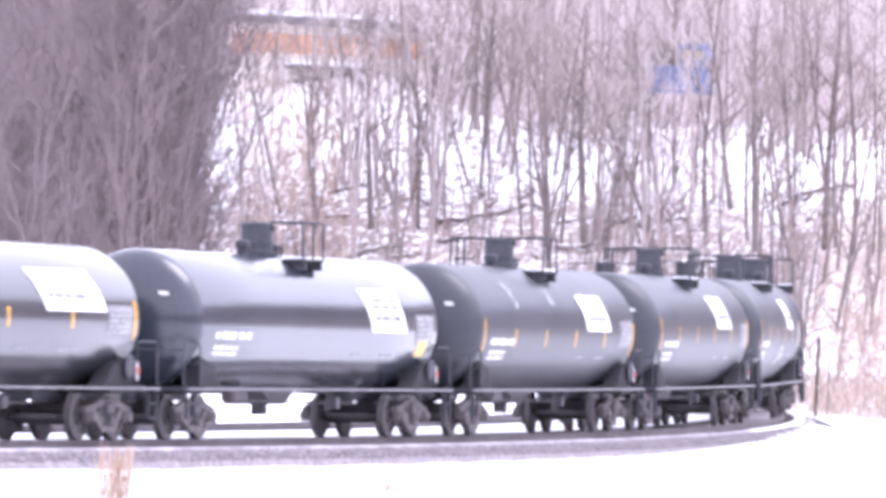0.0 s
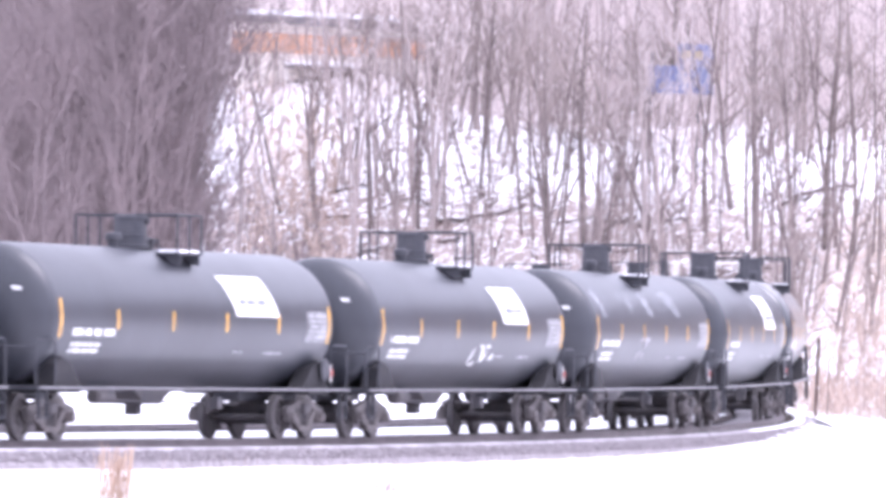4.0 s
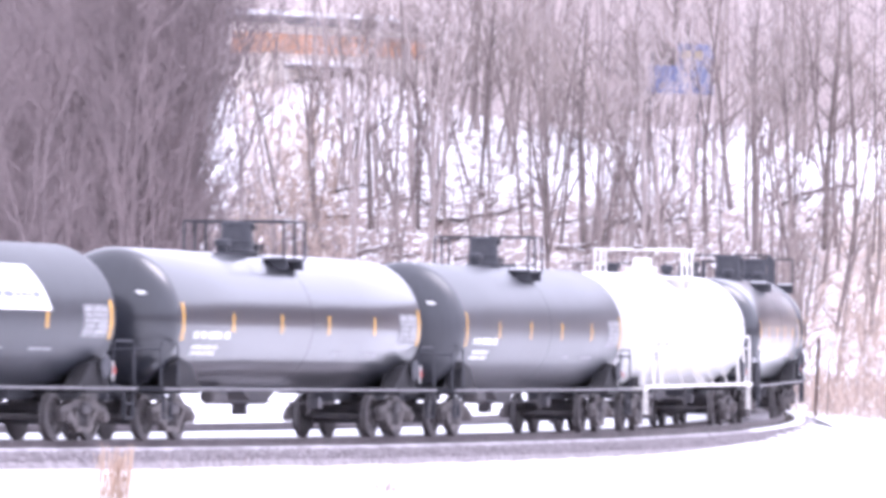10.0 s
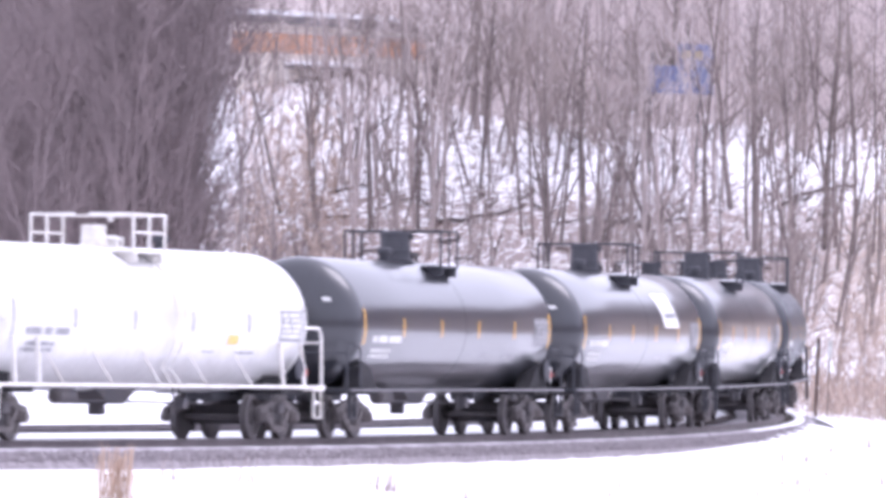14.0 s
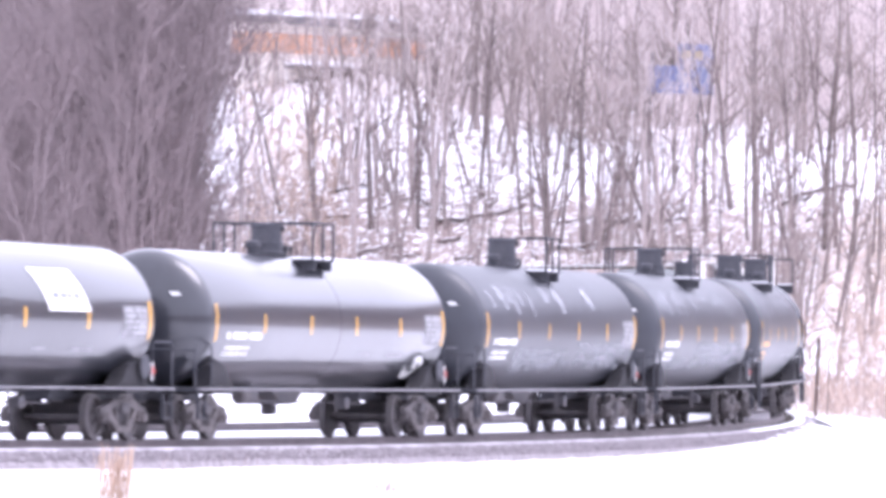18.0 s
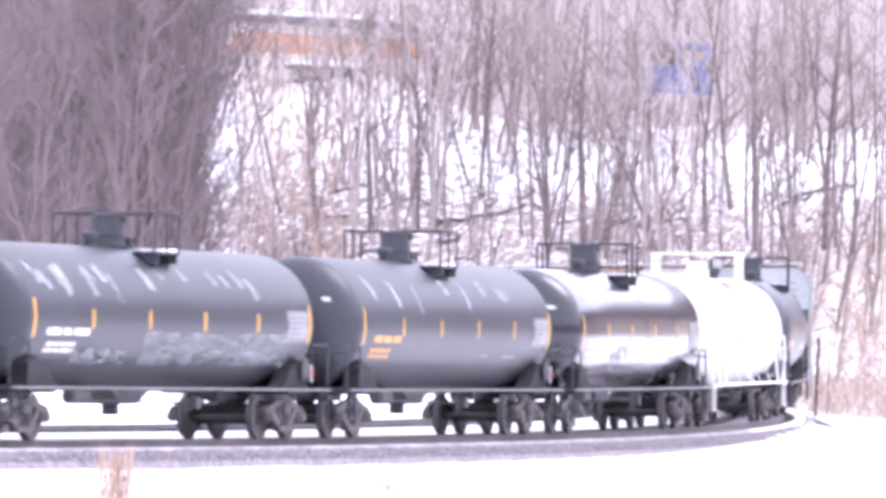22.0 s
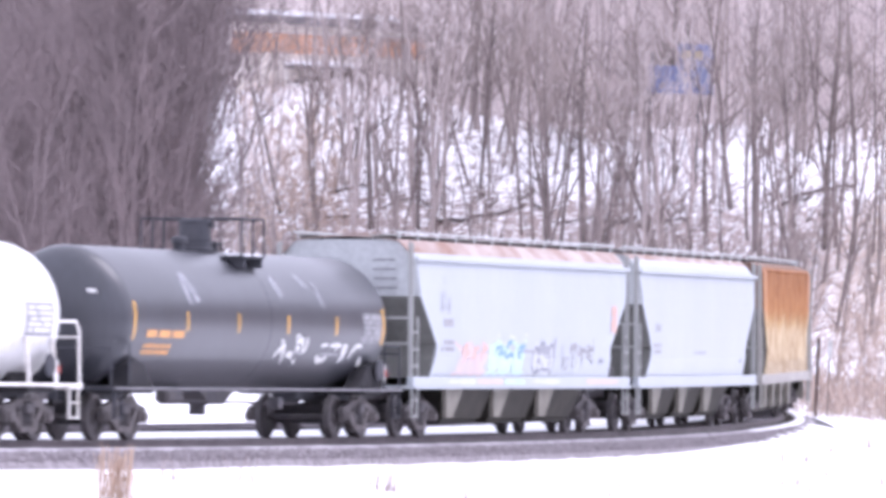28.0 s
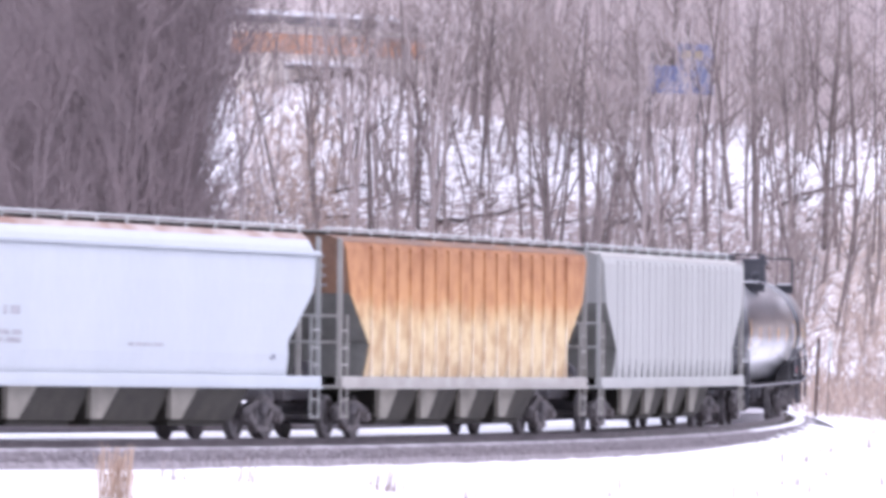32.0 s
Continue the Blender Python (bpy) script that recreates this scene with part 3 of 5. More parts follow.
def bars_patch(x0, x1, z0, z1, rad, zc, rng, rows, words):
    """Writing too small to read, as rows of short bars on the tank's side."""
    bm = B()
    h = (z1 - z0) / rows
    for r in range(rows):
        x = x0
        while x < x1 - 0.05:
            w = min(rng.uniform(0.12, 0.45) * words, x1 - x)
            zlo, zhi = z0 + r * h + 0.18 * h, z0 + (r + 1) * h - 0.12 * h
            a0, a1 = math.asin((zlo - zc) / rad), math.asin((zhi - zc) / rad)
            q = [bm.verts.new((xx, (rad + 0.007) * math.cos(a), zc + (rad + 0.007) * math.sin(a))) for xx, a in ((x, a0), (x + w, a0), (x + w, a1), (x, a1))]
            bm.faces.new(q)
            x += w + 0.06 * words
    bmesh.ops.recalc_face_normals(bm, faces=bm.faces)
    return bm


def scrawl_patch(x0, x1, z0, z1, rad, zc, rng, strokes, width=0.05):
    """Loose sprayed strokes on the side."""
    bm = B()
    for _ in range(strokes):
        cx, cz = rng.uniform(x0, x1), rng.uniform(z0, z1)
        a, bend, ln = rng.uniform(0, 6.28), rng.uniform(-3, 3), rng.uniform(0.25, 0.7)
        prev = None
        for k in range(7):
            a += bend / 6
            cx += ln / 6 * math.cos(a)
            cz += ln / 6 * math.sin(a)
            cz = min(z1, max(z0, cz))
            w = width * (0.6 + 0.8 * math.sin(math.pi * k / 6))
            nx, nz = -math.sin(a) * w, math.cos(a) * w
            pts = []
            for s in (1, -1):
                zz = cz + s * nz
                an = math.asin(max(-0.98, min(0.98, (zz - zc) / rad)))
                pts.append(bm.verts.new((cx + s * nx, (rad + 0.008) * math.cos(an), zc + (rad + 0.008) * math.sin(an))))
            if prev:
                bm.faces.new((prev[0], prev[1], pts[1], pts[0]))
            prev = pts
    bmesh.ops.recalc_face_normals(bm, faces=bm.faces)
    return bm


def tank_shell(half, rad, zc, head):
    """Cylinder with ellipsoidal heads, weld rings and a slight sag towards the middle."""
    bm = B()
    prof = []
    for k in range(9):
        a = math.pi / 2 * (1 - k / 8)
        prof.append((-half - head * math.sin(a), rad * math.cos(a) if k else 0.0))
    prof += [(x, rad) for x in np.linspace(-half, half, 5)[1:-1]]
    for k in range(8, -1, -1):
        a = math.pi / 2 * (1 - k / 8)
        prof.append((half + head * math.sin(a), rad * math.cos(a) if k else 0.0))
    disc_stack(bm, "x", (0, 0, zc), prof, 56)
    return bm


SLAT = None


def tank_car(label, half=7.45, rad=1.445, zc=2.40, paint=None, gear=None, placard=None, number="white", stripes=True, stripe_z=2.36, stencil=True, scrawl=(), streaks=0, seed=1, white=False, pitch=18.3, hatch_x=0.25, extra=(), strap=False, cage=True, smears=()):
    global SLAT
    rng = random.Random(seed)
    paint = paint or M_BLACK
    gear = gear or M_BLACKPART
    rail_m = M_WHITESTEEL if white else M_SILL
    car = new("tank_car")
    tagged(car, label, "tank car", group="freight train cars")
    head = 0.74
    part("tank", tank_shell(half, rad, zc, head), paint, car, smooth=True)
    # head shields' weld band, at each end of the shell
    pivot = half - 0.55
    end = half + head + 0.35
    reach = pitch / 2
    add_trucks(car, pivot)
    for s in (1, -1):
        bm = B()
        box(bm, s * (half - 2.3), s * end, -0.28, 0.28, 0.78, 1.10, 0.02)
        part("stub_sill", bm, gear, car)
        c = part("coupler", coupler_mesh(reach), M_GEAR, car)
        if s < 0:
            c.matrix_basis = pose(0, 0, 0, 0, 0, 180)
        # saddle that carries the shell on the bolster
        bm = B()
        for y in (1, -1) if not white else ():
            prism(bm, [(s * (half - 1.45), 1.02), (s * (half - 1.15), 1.22), (s * (half - 0.85), 1.50), (s * (half - 0.35), 1.62), (s * (half - 0.02), 1.50), (s * (half + 0.05), 1.02)], y * 1.0, y * 1.34)
        box(bm, s * (half - 1.2), s * (half - 0.05), -1.40, 1.40, 0.92, 1.08)
        if white:
            box(bm, s * (half - 1.1), s * (half - 0.2), -0.95, 0.95, 1.08, 1.45)
        part("saddle", bm, M_SADDLE, car)
        if white:
            for y in (1, -1):
                for x in (half - 0.12, half - 1.3):
                    bm = B()
                    tube(bm, [(s * x, y * 1.47, 1.10), (s * (x - 0.05), y * 1.40, 1.98)], 0.045, 6)
                    part("strut", bm, M_WHITESTEEL, car)
        # crossover platform, its legs and the end handrail
        bm = B()
        box(bm, s * (end - 0.62), s * end, -1.45, 1.45, 0.99, 1.04)
        plat = part("end_platform", bm, rail_m if white else gear, car)
        if SLAT is None:
            SLAT = {}
        key = (rail_m if white else gear).name
        if key not in SLAT:
            SLAT[key] = link_mesh("slat", box(B(), -0.015, 0.015, -1.44, 1.44, 1.0405, 1.056), rail_m if white else gear)
        for k in range(7):
            part("slat", SLAT[key], None, plat).matrix_basis = pose(s * (end - 0.565 + k * 0.09), 0, 0)
        bm = B()
        top = 2.15 if white else 1.95
        for y in (1.40, -1.40):
            tube(bm, [(s * (half + 0.1), y, 1.08), (s * (half + 0.1), y, top - 0.1), (s * (half + 0.2), y, top), (s * (end - 0.1), y, top), (s * (end - 0.02), y, top - 0.1), (s * (end - 0.02), y, 1.08)] if not white else
                 [(s * (half - 0.2), y * 0.98, top + 0.15), (s * (end - 0.2), y, top + 0.15), (s * (end - 0.06), y, top), (s * (end - 0.02), y, 1.08)], 0.032 if white else 0.022, 6)
        tube(bm, [(s * (end - 0.02), -1.40, top - 0.15), (s * (end - 0.02), 1.40, top - 0.15)], 0.022, 6)
        part("end_handrail", bm, M_WHITESTEEL if white else gear, car)
        # sill steps on both sides
        for y in (1.42, -1.42):
            bm = B()
            for x in (end - 0.12, end - 0.52):
                box(bm, s * x - 0.015, s * x + 0.015, y - 0.03, y + 0.03, 0.42, 1.06)
            for z in (0.43, 0.72):
                box(bm, s * (end - 0.52), s * (end - 0.12), y - 0.04, y + 0.04, z, z + 0.03)
            part("sill_step", bm, rail_m if white else gear, car)
    # long rail at sill height on both sides, with brackets
    for y in (1.47, -1.47):
        bm = B()
        box(bm, -end + 0.05, end - 0.05, y - 0.03, y + 0.03, 1.04 if white else 0.99, 1.11 if white else 1.045, 0.01)
        part("side_rail", bm, rail_m, car)
    # bottom outlet, brake gear, air reservoir
    bm = B()
    prism(bm, [(-1.15, 1.04), (1.15, 1.04), (0.75, 0.86), (0.42, 0.70), (-0.36, 0.70), (-0.75, 0.86)], -0.42, 0.42)
    box(bm, -0.12, 0.16, -0.14, 0.14, 0.48, 0.71, 0.02)
    part("bottom_outlet", bm, M_GEAR, car)
    bm = B()
    disc_stack(bm, "x", (3.1, 0.55, 0.86), [(-0.45, 0.1), (-0.40, 0.16), (0.40, 0.16), (0.45, 0.1)], 12)
    tube(bm, [(2.7, 0.5, 0.78), (-half + 2.4, 0.3, 0.72)], 0.025, 5)
    tube(bm, [(-2.6, 0.7, 1.05), (-2.6, 0.7, 0.55), (-2.3, 0.7, 0.52), (-2.3, 0.7, 1.05)], 0.025, 5)
    box(bm, -2.75, -2.5, 0.6, 0.85, 0.62, 0.85)
    part("brake_gear", bm, M_GEAR, car)
    # brake wheel and lamp-like reflector at the rear end
    bm = B()
    disc_stack(bm, "y", (-half + 0.35, 1.42, 1.45), [(0, 0.20), (0.03, 0.24), (0.06, 0.20)], 16)
    part("brake_housing", bm, gear, car)
    bm = B()
    box(bm, -half - 0.02, -half + 0.04, 1.43, 1.46, 1.18, 1.55, 0.01)
    part("reflector", bm, M_WHITEMARK, car)
    part("red_tail_marker", box(B(), -half - 0.03, -half + 0.05, 1.465, 1.485, 1.30, 1.44, 0.006), M_RED, car, "small red marker plate")
    # top fittings: housing, lid, platform, railing, ladder
    ztop = zc + rad
    fit_m = M_WHITESTEEL if white else gear
    bm = B()
    disc_stack(bm, "z", (hatch_x, 0, ztop - 0.03), [(0, 0.40), (0.08, 0.40), (0.10, 0.345), (0.24, 0.34), (0.25, 0.352), (0.28, 0.352), (0.29, 0.335), (0.58, 0.325), (0.60, 0.338), (0.66, 0.335), (0.70, 0.27)], 22)
    if white:
        bmesh.ops.scale(bm, vec=(0.75, 0.75, 0.62), space=Matrix.Translation((-hatch_x, 0, -ztop)), verts=bm.verts)
    part("valve_housing", bm, fit_m, car, smooth=False)
    part("housing_latch", box(B(), hatch_x - 0.05, hatch_x + 0.05, 0.325, 0.40, ztop + 0.48, ztop + 0.60, 0.01), fit_m, car)
    bm = B()
    disc_stack(bm, "z", (hatch_x - 0.85, -0.1, ztop - 0.02), [(0, 0.28), (0.14, 0.28), (0.15, 0.32), (0.20, 0.32), (0.24, 0.18)], 14)
    for k in range(6):
        a = k * math.pi / 3
        disc_stack(bm, "z", (hatch_x - 0.85 + 0.34 * math.cos(a), -0.1 + 0.34 * math.sin(a), ztop), [(0, 0.03), (0.2, 0.03)], 6)
    part("manway_cover", bm, fit_m, car)
    bm = B()
    disc_stack(bm, "z", (hatch_x - 3.3 if white else hatch_x + 1.15, 0.1, ztop - 0.03), [(0, 0.12), (0.14, 0.12), (0.16, 0.17), (0.28, 0.17), (0.31, 0.1)], 10)
    part("relief_valve", bm, gear, car)
    px0, px1 = (-0.85, 0.45) if not white else (-0.8, 0.85)
    for y in (0.62, -0.62):
        y1 = math.copysign(1.12, y)
        bm = B()
        box(bm, px0, px1, min(y, y1), max(y, y1), ztop - 0.15, ztop - 0.10, 0.012)
        part("top_platform", bm, fit_m, car)
        for x in (px0 + 0.15, px1 - 0.15):
            bm = B()
            box(bm, x - 0.03, x + 0.03, min(y, y1), max(y, y1), ztop - 0.34, ztop - 0.15)
            part("platform_bracket", bm, fit_m, car)
    zt = ztop + (0.62 if white else 0.66)
    part("snow_patch", box(B(), px0 + 0.06, px1 - rng.uniform(0.05, 0.4), 0.65, 1.09, ztop - 0.099, ztop - rng.uniform(0.04, 0.06), 0.012), M_SNOW, car)
    post_r, bar_r = (0.032, 0.03) if white else (0.026, 0.022)
    for y in (1.10, -1.10) if white or cage else (1.10,):
        for x in (px0, (px0 + px1) / 2, px1):
            part("handrail_post", tube(B(), [(x, y, ztop - 0.15), (x, y, zt)], post_r, 6), fit_m, car)
        ends = 0.0 if white or cage else 0.2
        part("handrail", tube(B(), [(px0, math.copysign(ends, y), zt), (px0, y, zt), (px1, y, zt), (px1, math.copysign(ends + 0.15, y), zt)], bar_r, 6), fit_m, car)
        if white:
            part("middle_rail", tube(B(), [(px0, y, zt - 0.36), (px1, y, zt - 0.36)], 0.025, 6), fit_m, car)
    if white:
        for k in range(5):
            x = half - 2.6 - k * (2 * half - 5.6) / 4
            part("sill_brace", tube(B(), [(x, 1.44, 1.10), (x + 0.55, 1.27, 1.72)], 0.022, 5), M_WHITESTEEL, car)
    if white:
        bm = B()
        for x in (px0 - 0.02, px0 + 0.42):
            pts = []
            for k in range(7):
                a = math.radians(52 - k * 15)
                pts.append((x, (rad + 0.12) * math.cos(a), zc + (rad + 0.12) * math.sin(a)))
            tube(bm, pts + [(x, 1.45, 1.10)], 0.02, 5)
        for k in range(9):
            a = math.radians(50 - k * 11)
            tube(bm, [(px0 - 0.02, (rad + 0.12) * math.cos(a), zc + (rad + 0.12) * math.sin(a)), (px0 + 0.42, (rad + 0.12) * math.cos(a), zc + (rad + 0.12) * math.sin(a))], 0.014, 5)
        part("side_ladder", bm, M_WHITESTEEL if white else paint, car)
    if strap:
        bm = B()
        disc_stack(bm, "x", (px0 + 0.2, 0, zc), [(-0.22, rad), (-0.20, rad + 0.006), (0.20, rad + 0.006), (0.22, rad)], 56)
        part("middle_band", bm, paint, car, smooth=False)
    # markings on the outer side
    nm = {"white": M_WHITEMARK, "orange": M_ORANGEMARK, "grey": M_GREYMARK}[number]
    part("car_number", bars_patch(half - 2.9, half - 0.75, 2.00, 2.20, rad, zc, rng, 1, 2.2), nm, car)["kind"] = "stuff"
    part("capacity_lettering", bars_patch(half - 2.3, half - 0.8, 1.68, 1.92, rad, zc, rng, 2, 1.0), M_GREYMARK if number == "grey" else nm, car)["kind"] = "stuff"
    if stencil:
        part("stencil_panel", curved_patch(-half + 0.22, -half + 1.4, 2.0, 2.64, rad, zc, thick=0.003), M_GREYMARK if white else M_LIME, car)
        part("test_stencil", bars_patch(-half + 0.3, -half + 1.32, 2.06, 2.6, rad + 0.004, zc, rng, 5, 1.6), M_WHITEMARK if white else M_GREYMARK, car)["kind"] = "stuff"
    part("small_lettering", bars_patch(-half + 2.6, -half + 3.6, 1.72, 1.80, rad, zc, rng, 1, 1), M_GREYMARK, car)["kind"] = "stuff"
    part("small_lettering", bars_patch(-half + 4.8, -half + 5.4, 1.74, 1.80, rad, zc, rng, 1, 1), M_GREYMARK, car)["kind"] = "stuff"
    if stripes:
        sm = M_GREYMARK if white else M_YELLOW
        for k in range(6):
            x = half - 0.10 - k * (2 * half - 0.2) / 5
            hh = 0.38 if k in (0, 5) else 0.19
            part("reflective_stripe", curved_patch(x - 0.05, x + 0.05, stripe_z - hh, stripe_z + hh, rad, zc), sm, car)
    if not white:
        part("end_mark", curved_end_mark(half, rad, zc), M_WHITEMARK, car)
    if placard:
        x0, x1, z0, z1, framed = placard
        part("placard", curved_patch(x0, x1, z0, z1, rad, zc, slant=0.5, thick=0.012), M_PLACARD, car, "large white placard sheet")
        part("placard_lettering", bars_patch(x0 + 0.45, x1 - 0.15, z0 + 0.20, z0 + 0.38, rad + 0.02, zc, rng, 1, 1.2), M_DARKSPRAY, car)["kind"] = "stuff"
        if framed:
            part("placard_lettering", bars_patch(x0 + 0.5, x1 + 0.1, z0 + 0.46, z0 + 0.74, rad + 0.02, zc, rng, 2, 1.4), M_DARKSPRAY, car)["kind"] = "stuff"
    mids = [-half + 4.0 + rng.uniform(-0.4, 0.4), -half + 7.2 + rng.uniform(-0.4, 0.4), -half + 11.2, half - 1.6]
    for k in range(streaks):
        x = mids[k % 4 if streaks > 6 else k % 3] + rng.uniform(-1.1, 1.1)
        z1 = rng.uniform(3.25, 3.45)
        part("dust_streak", curved_patch(x - rng.uniform(0.03, 0.16), x + rng.uniform(0.03, 0.16), z1 - rng.uniform(0.2, 0.65), z1, rad, zc, slant=rng.uniform(0.1, 0.35)), M_STREAK, car)
    for x0, x1, z0, z1, cnt, mm in scrawl:
        part("sprayed_scrawl", scrawl_patch(x0, x1, z0, z1, rad, zc, rng, cnt), mm, car)["kind"] = "stuff"
    for x0, x1, z0, z1 in smears:
        part("dust_smear", curved_patch(x0, x1, z0, z1, rad, zc, slant=0.15), M_SMEAR, car)
    for x0, x1, z0, z1, mm in extra:
        part("painted_panel", curved_patch(x0, x1, z0, z1, rad, zc), mm, car)
    return car


def curved_end_mark(half, rad, zc):
    """A short white bar on the outer shoulder of the front head."""
    bm = B()
    n = 6
    cols = []
    for k in range(n + 1):
        u = 0.60 + 0.10 * k / n
        th = math.acos(u)
        x = half + 0.74 * math.sin(th) + 0.006
        for_z = (0.55, 0.64)
        row = []
        for f in for_z:
            z = f * rad * 0.62
            y = math.sqrt(max(0.0, (rad * math.cos(math.asin((x - half) / 0.752))) ** 2 - z * z)) + 0.004
            row.append(bm.verts.new((x, y, zc + z)))
        cols.append(row)
    for p, q in zip(cols, cols[1:]):
        bm.faces.new((p[0], p[1], q[1], q[0]))
    bmesh.ops.recalc_face_normals(bm, faces=bm.faces)
    return bm


# ---- covered hoppers ----
def hopper_car(label, side, half=9.8, pivot=7.45, top=4.36, ribs=0, roof=None, frame_m=None, sill_m=None, scrawl=False, pitch=20.7, chutes=4, seed=1, tag=True, eave=4.13, rib_out=0.018):
    rng = random.Random(seed)
    frame_m = frame_m or M_HOPPERGREY
    sill_m = sill_m or side
    car = new("hopper_car")
    tagged(car, label, "hopper car", group="freight train cars")
    add_trucks(car, pivot)
    W = 1.56
    # cross-section of the side from sill to eave
    sect = [(1.30, 1.50), (1.45, W), (4.02, W), (4.12, W - 0.05), (4.13, W - 0.06), (top - 0.10, W - 0.42)] if ribs else [(1.30, 1.44), (1.75, W - 0.02), (2.3, W), (3.2, W), (3.75, W - 0.04), (3.98, W - 0.15), (4.13, W - 0.27), (top - 0.10, W - 0.42)]

    def end_x(z):
        """Where the side sheet ends: tall upper end, slope sheet, short lower end."""
        pts = [(1.3, half - 1.75), (2.0, half - 1.95), (3.05, half - 0.55), (top, half - 0.10)]
        for (za, xa), (zb, xb) in zip(pts, pts[1:]):
            if z <= zb:
                return xa + (xb - xa) * (z - za) / (zb - za)
        return pts[-1][1]

    zs = [1.3, 1.75, 2.0, 2.3, 2.7, 3.05, 3.2, 3.5, 3.75, 3.98, 4.13]

    def y_at(z):
        return float(np.interp(z, [s[0] for s in sect], [s[1] for s in sect]))

    for y in (1, -1):
        bm = B()
        prev = None
        for z in [q for q in zs if q <= eave + 0.001]:
            row = [bm.verts.new((x, y * y_at(z), z)) for x in np.linspace(-end_x(z), end_x(z), 9)]
            if prev:
                for k in range(8):
                    bm.faces.new((prev[k], prev[k + 1], row[k + 1], row[k]))
            prev = row
        bmesh.ops.recalc_face_normals(bm, faces=bm.faces)
        bmesh.ops.solidify(bm, geom=bm.faces[:], thickness=0.02)
        part("side_sheet", bm, side, car, smooth=False)
        bm = B()
        prev = None
        for z in [q for q in (3.98, 4.13, top - 0.10) if q >= eave - 0.001]:
            row = [bm.verts.new((x, y * (y_at(z) - 0.002), z)) for x in (-half + 0.12, half - 0.12)]
            if prev:
                bm.faces.new((prev[0], prev[1], row[1], row[0]))
            prev = row
        bmesh.ops.recalc_face_normals(bm, faces=bm.faces)
        bmesh.ops.solidify(bm, geom=bm.faces[:], thickness=0.02)
        part("eave_sheet", bm, roof or M_RUST, car)
        # fold line below the eave
        if not ribs:
            part("side_plate", box(B(), -half + 0.2, half - 0.2, y * (W - 0.05), y * (W + 0.035), 3.80, 3.90, 0.02), side, car)
        bm = B()
        box(bm, -half + 0.02, half - 0.02, y * 1.40, y * (W - 0.01), 1.08, 1.31, 0.01)
        box(bm, -half + 0.02, half - 0.02, y * 1.36, y * (W + 0.03), 1.05, 1.09)
        part("side_sill", bm, sill_m, car)
        if ribs:
            for k in range(ribs):
                x = -half + 2.05 + k * (2 * half - 4.1) / (ribs - 1)
                bm = B()
                prism(bm, [(x - 0.04, 1.31), (x + 0.04, 1.31), (x + 0.04, 4.06), (x - 0.04, 4.06)], y * (W - 0.1), y * (W + rib_out))
                part("rib", bm, M_RIBPALE if side is M_RUSTRIB else side, car)
    # roof, eaves and hatches
    bm = B()
    n = 9
    prev = None
    for k in range(n):
        y = (W - 0.42) * (1 - 2 * k / (n - 1))
        z = top - 0.10 + 0.10 * math.cos(math.pi / 2 * (y / (W - 0.42)))
        row = [bm.verts.new((-half + 0.1, y, z)), bm.verts.new((half - 0.1, y, z))]
        if prev:
            bm.faces.new((prev[0], prev[1], row[1], row[0]))
        prev = row
    bmesh.ops.recalc_face_normals(bm, faces=bm.faces)
    bmesh.ops.solidify(bm, geom=bm.faces[:], thickness=0.03)
    part("roof", bm, roof or M_RUST, car)
    bm = B()
    box(bm, -half + 1.0, half - 1.0, -0.28, 0.28, top - 0.01, top + 0.06)
    part("trough_hatch", bm, roof or M_RUST, car)
    for y in (0.82, -0.82):
        part("running_board", box(B(), -half - 0.05, half + 0.05, y - 0.24, y + 0.24, top - 0.02, top + 0.015, 0.01), M_HOPPERGREY, car)
        for k in range(13):
            x = -half + 0.3 + k * (2 * half - 0.6) / 12
            part("board_support", box(B(), x - 0.025, x + 0.025, y - 0.26, y + 0.26, top - 0.14, top - 0.02), M_FRAME, car)
        bm = B()
        for k in range(13):
            x = -half + 0.3 + k * (2 * half - 0.6) / 12
            tube(bm, [(x, math.copysign(1.12, y), top - 0.15), (x, math.copysign(1.14, y), top + 0.06)], 0.02, 5)
        tube(bm, [(-half, math.copysign(1.14, y), top + 0.06), (half, math.copysign(1.14, y), top + 0.06)], 0.022, 5)
        part("roof_rail", bm, M_HOPEND, car)
    for s in (1, -1):
        # upper end sheet and slope sheet
        bm = B()
        prev = None
        for zz, nm, mm in (((top - 0.10, 4.13, 3.98, 3.75, 3.4, 3.05), "end_sheet", frame_m), ((3.05, 2.7, 2.35, 2.0, 1.3), "slope_sheet", M_SLOPE)):
            bm, prev = B(), None
            for z in zz:
                x = end_x(z) - 0.015
                w = y_at(min(z, top - 0.10)) - 0.01
                row = [bm.verts.new((s * x, -w, z)), bm.verts.new((s * x, w, z))]
                if prev:
                    bm.faces.new((prev[0], prev[1], row[1], row[0]))
                prev = row
            bmesh.ops.recalc_face_normals(bm, faces=bm.faces)
            bmesh.ops.solidify(bm, geom=bm.faces[:], thickness=0.02)
            part(nm, bm, M_RUSTDARK if side is M_RUSTRIB and nm == "end_sheet" else mm, car)
        bm = B()
        for k in range(5):
            z = 3.2 + k * 0.2
            box(bm, s * (half - 0.48 + 0.25 * (z - 3.2)), s * (half - 0.44 + 0.25 * (z - 3.2)), 0.55, 1.05, z, z + 0.05)
        part("end_lettering", bm, M_GREYMARK, car)["kind"] = "stuff"
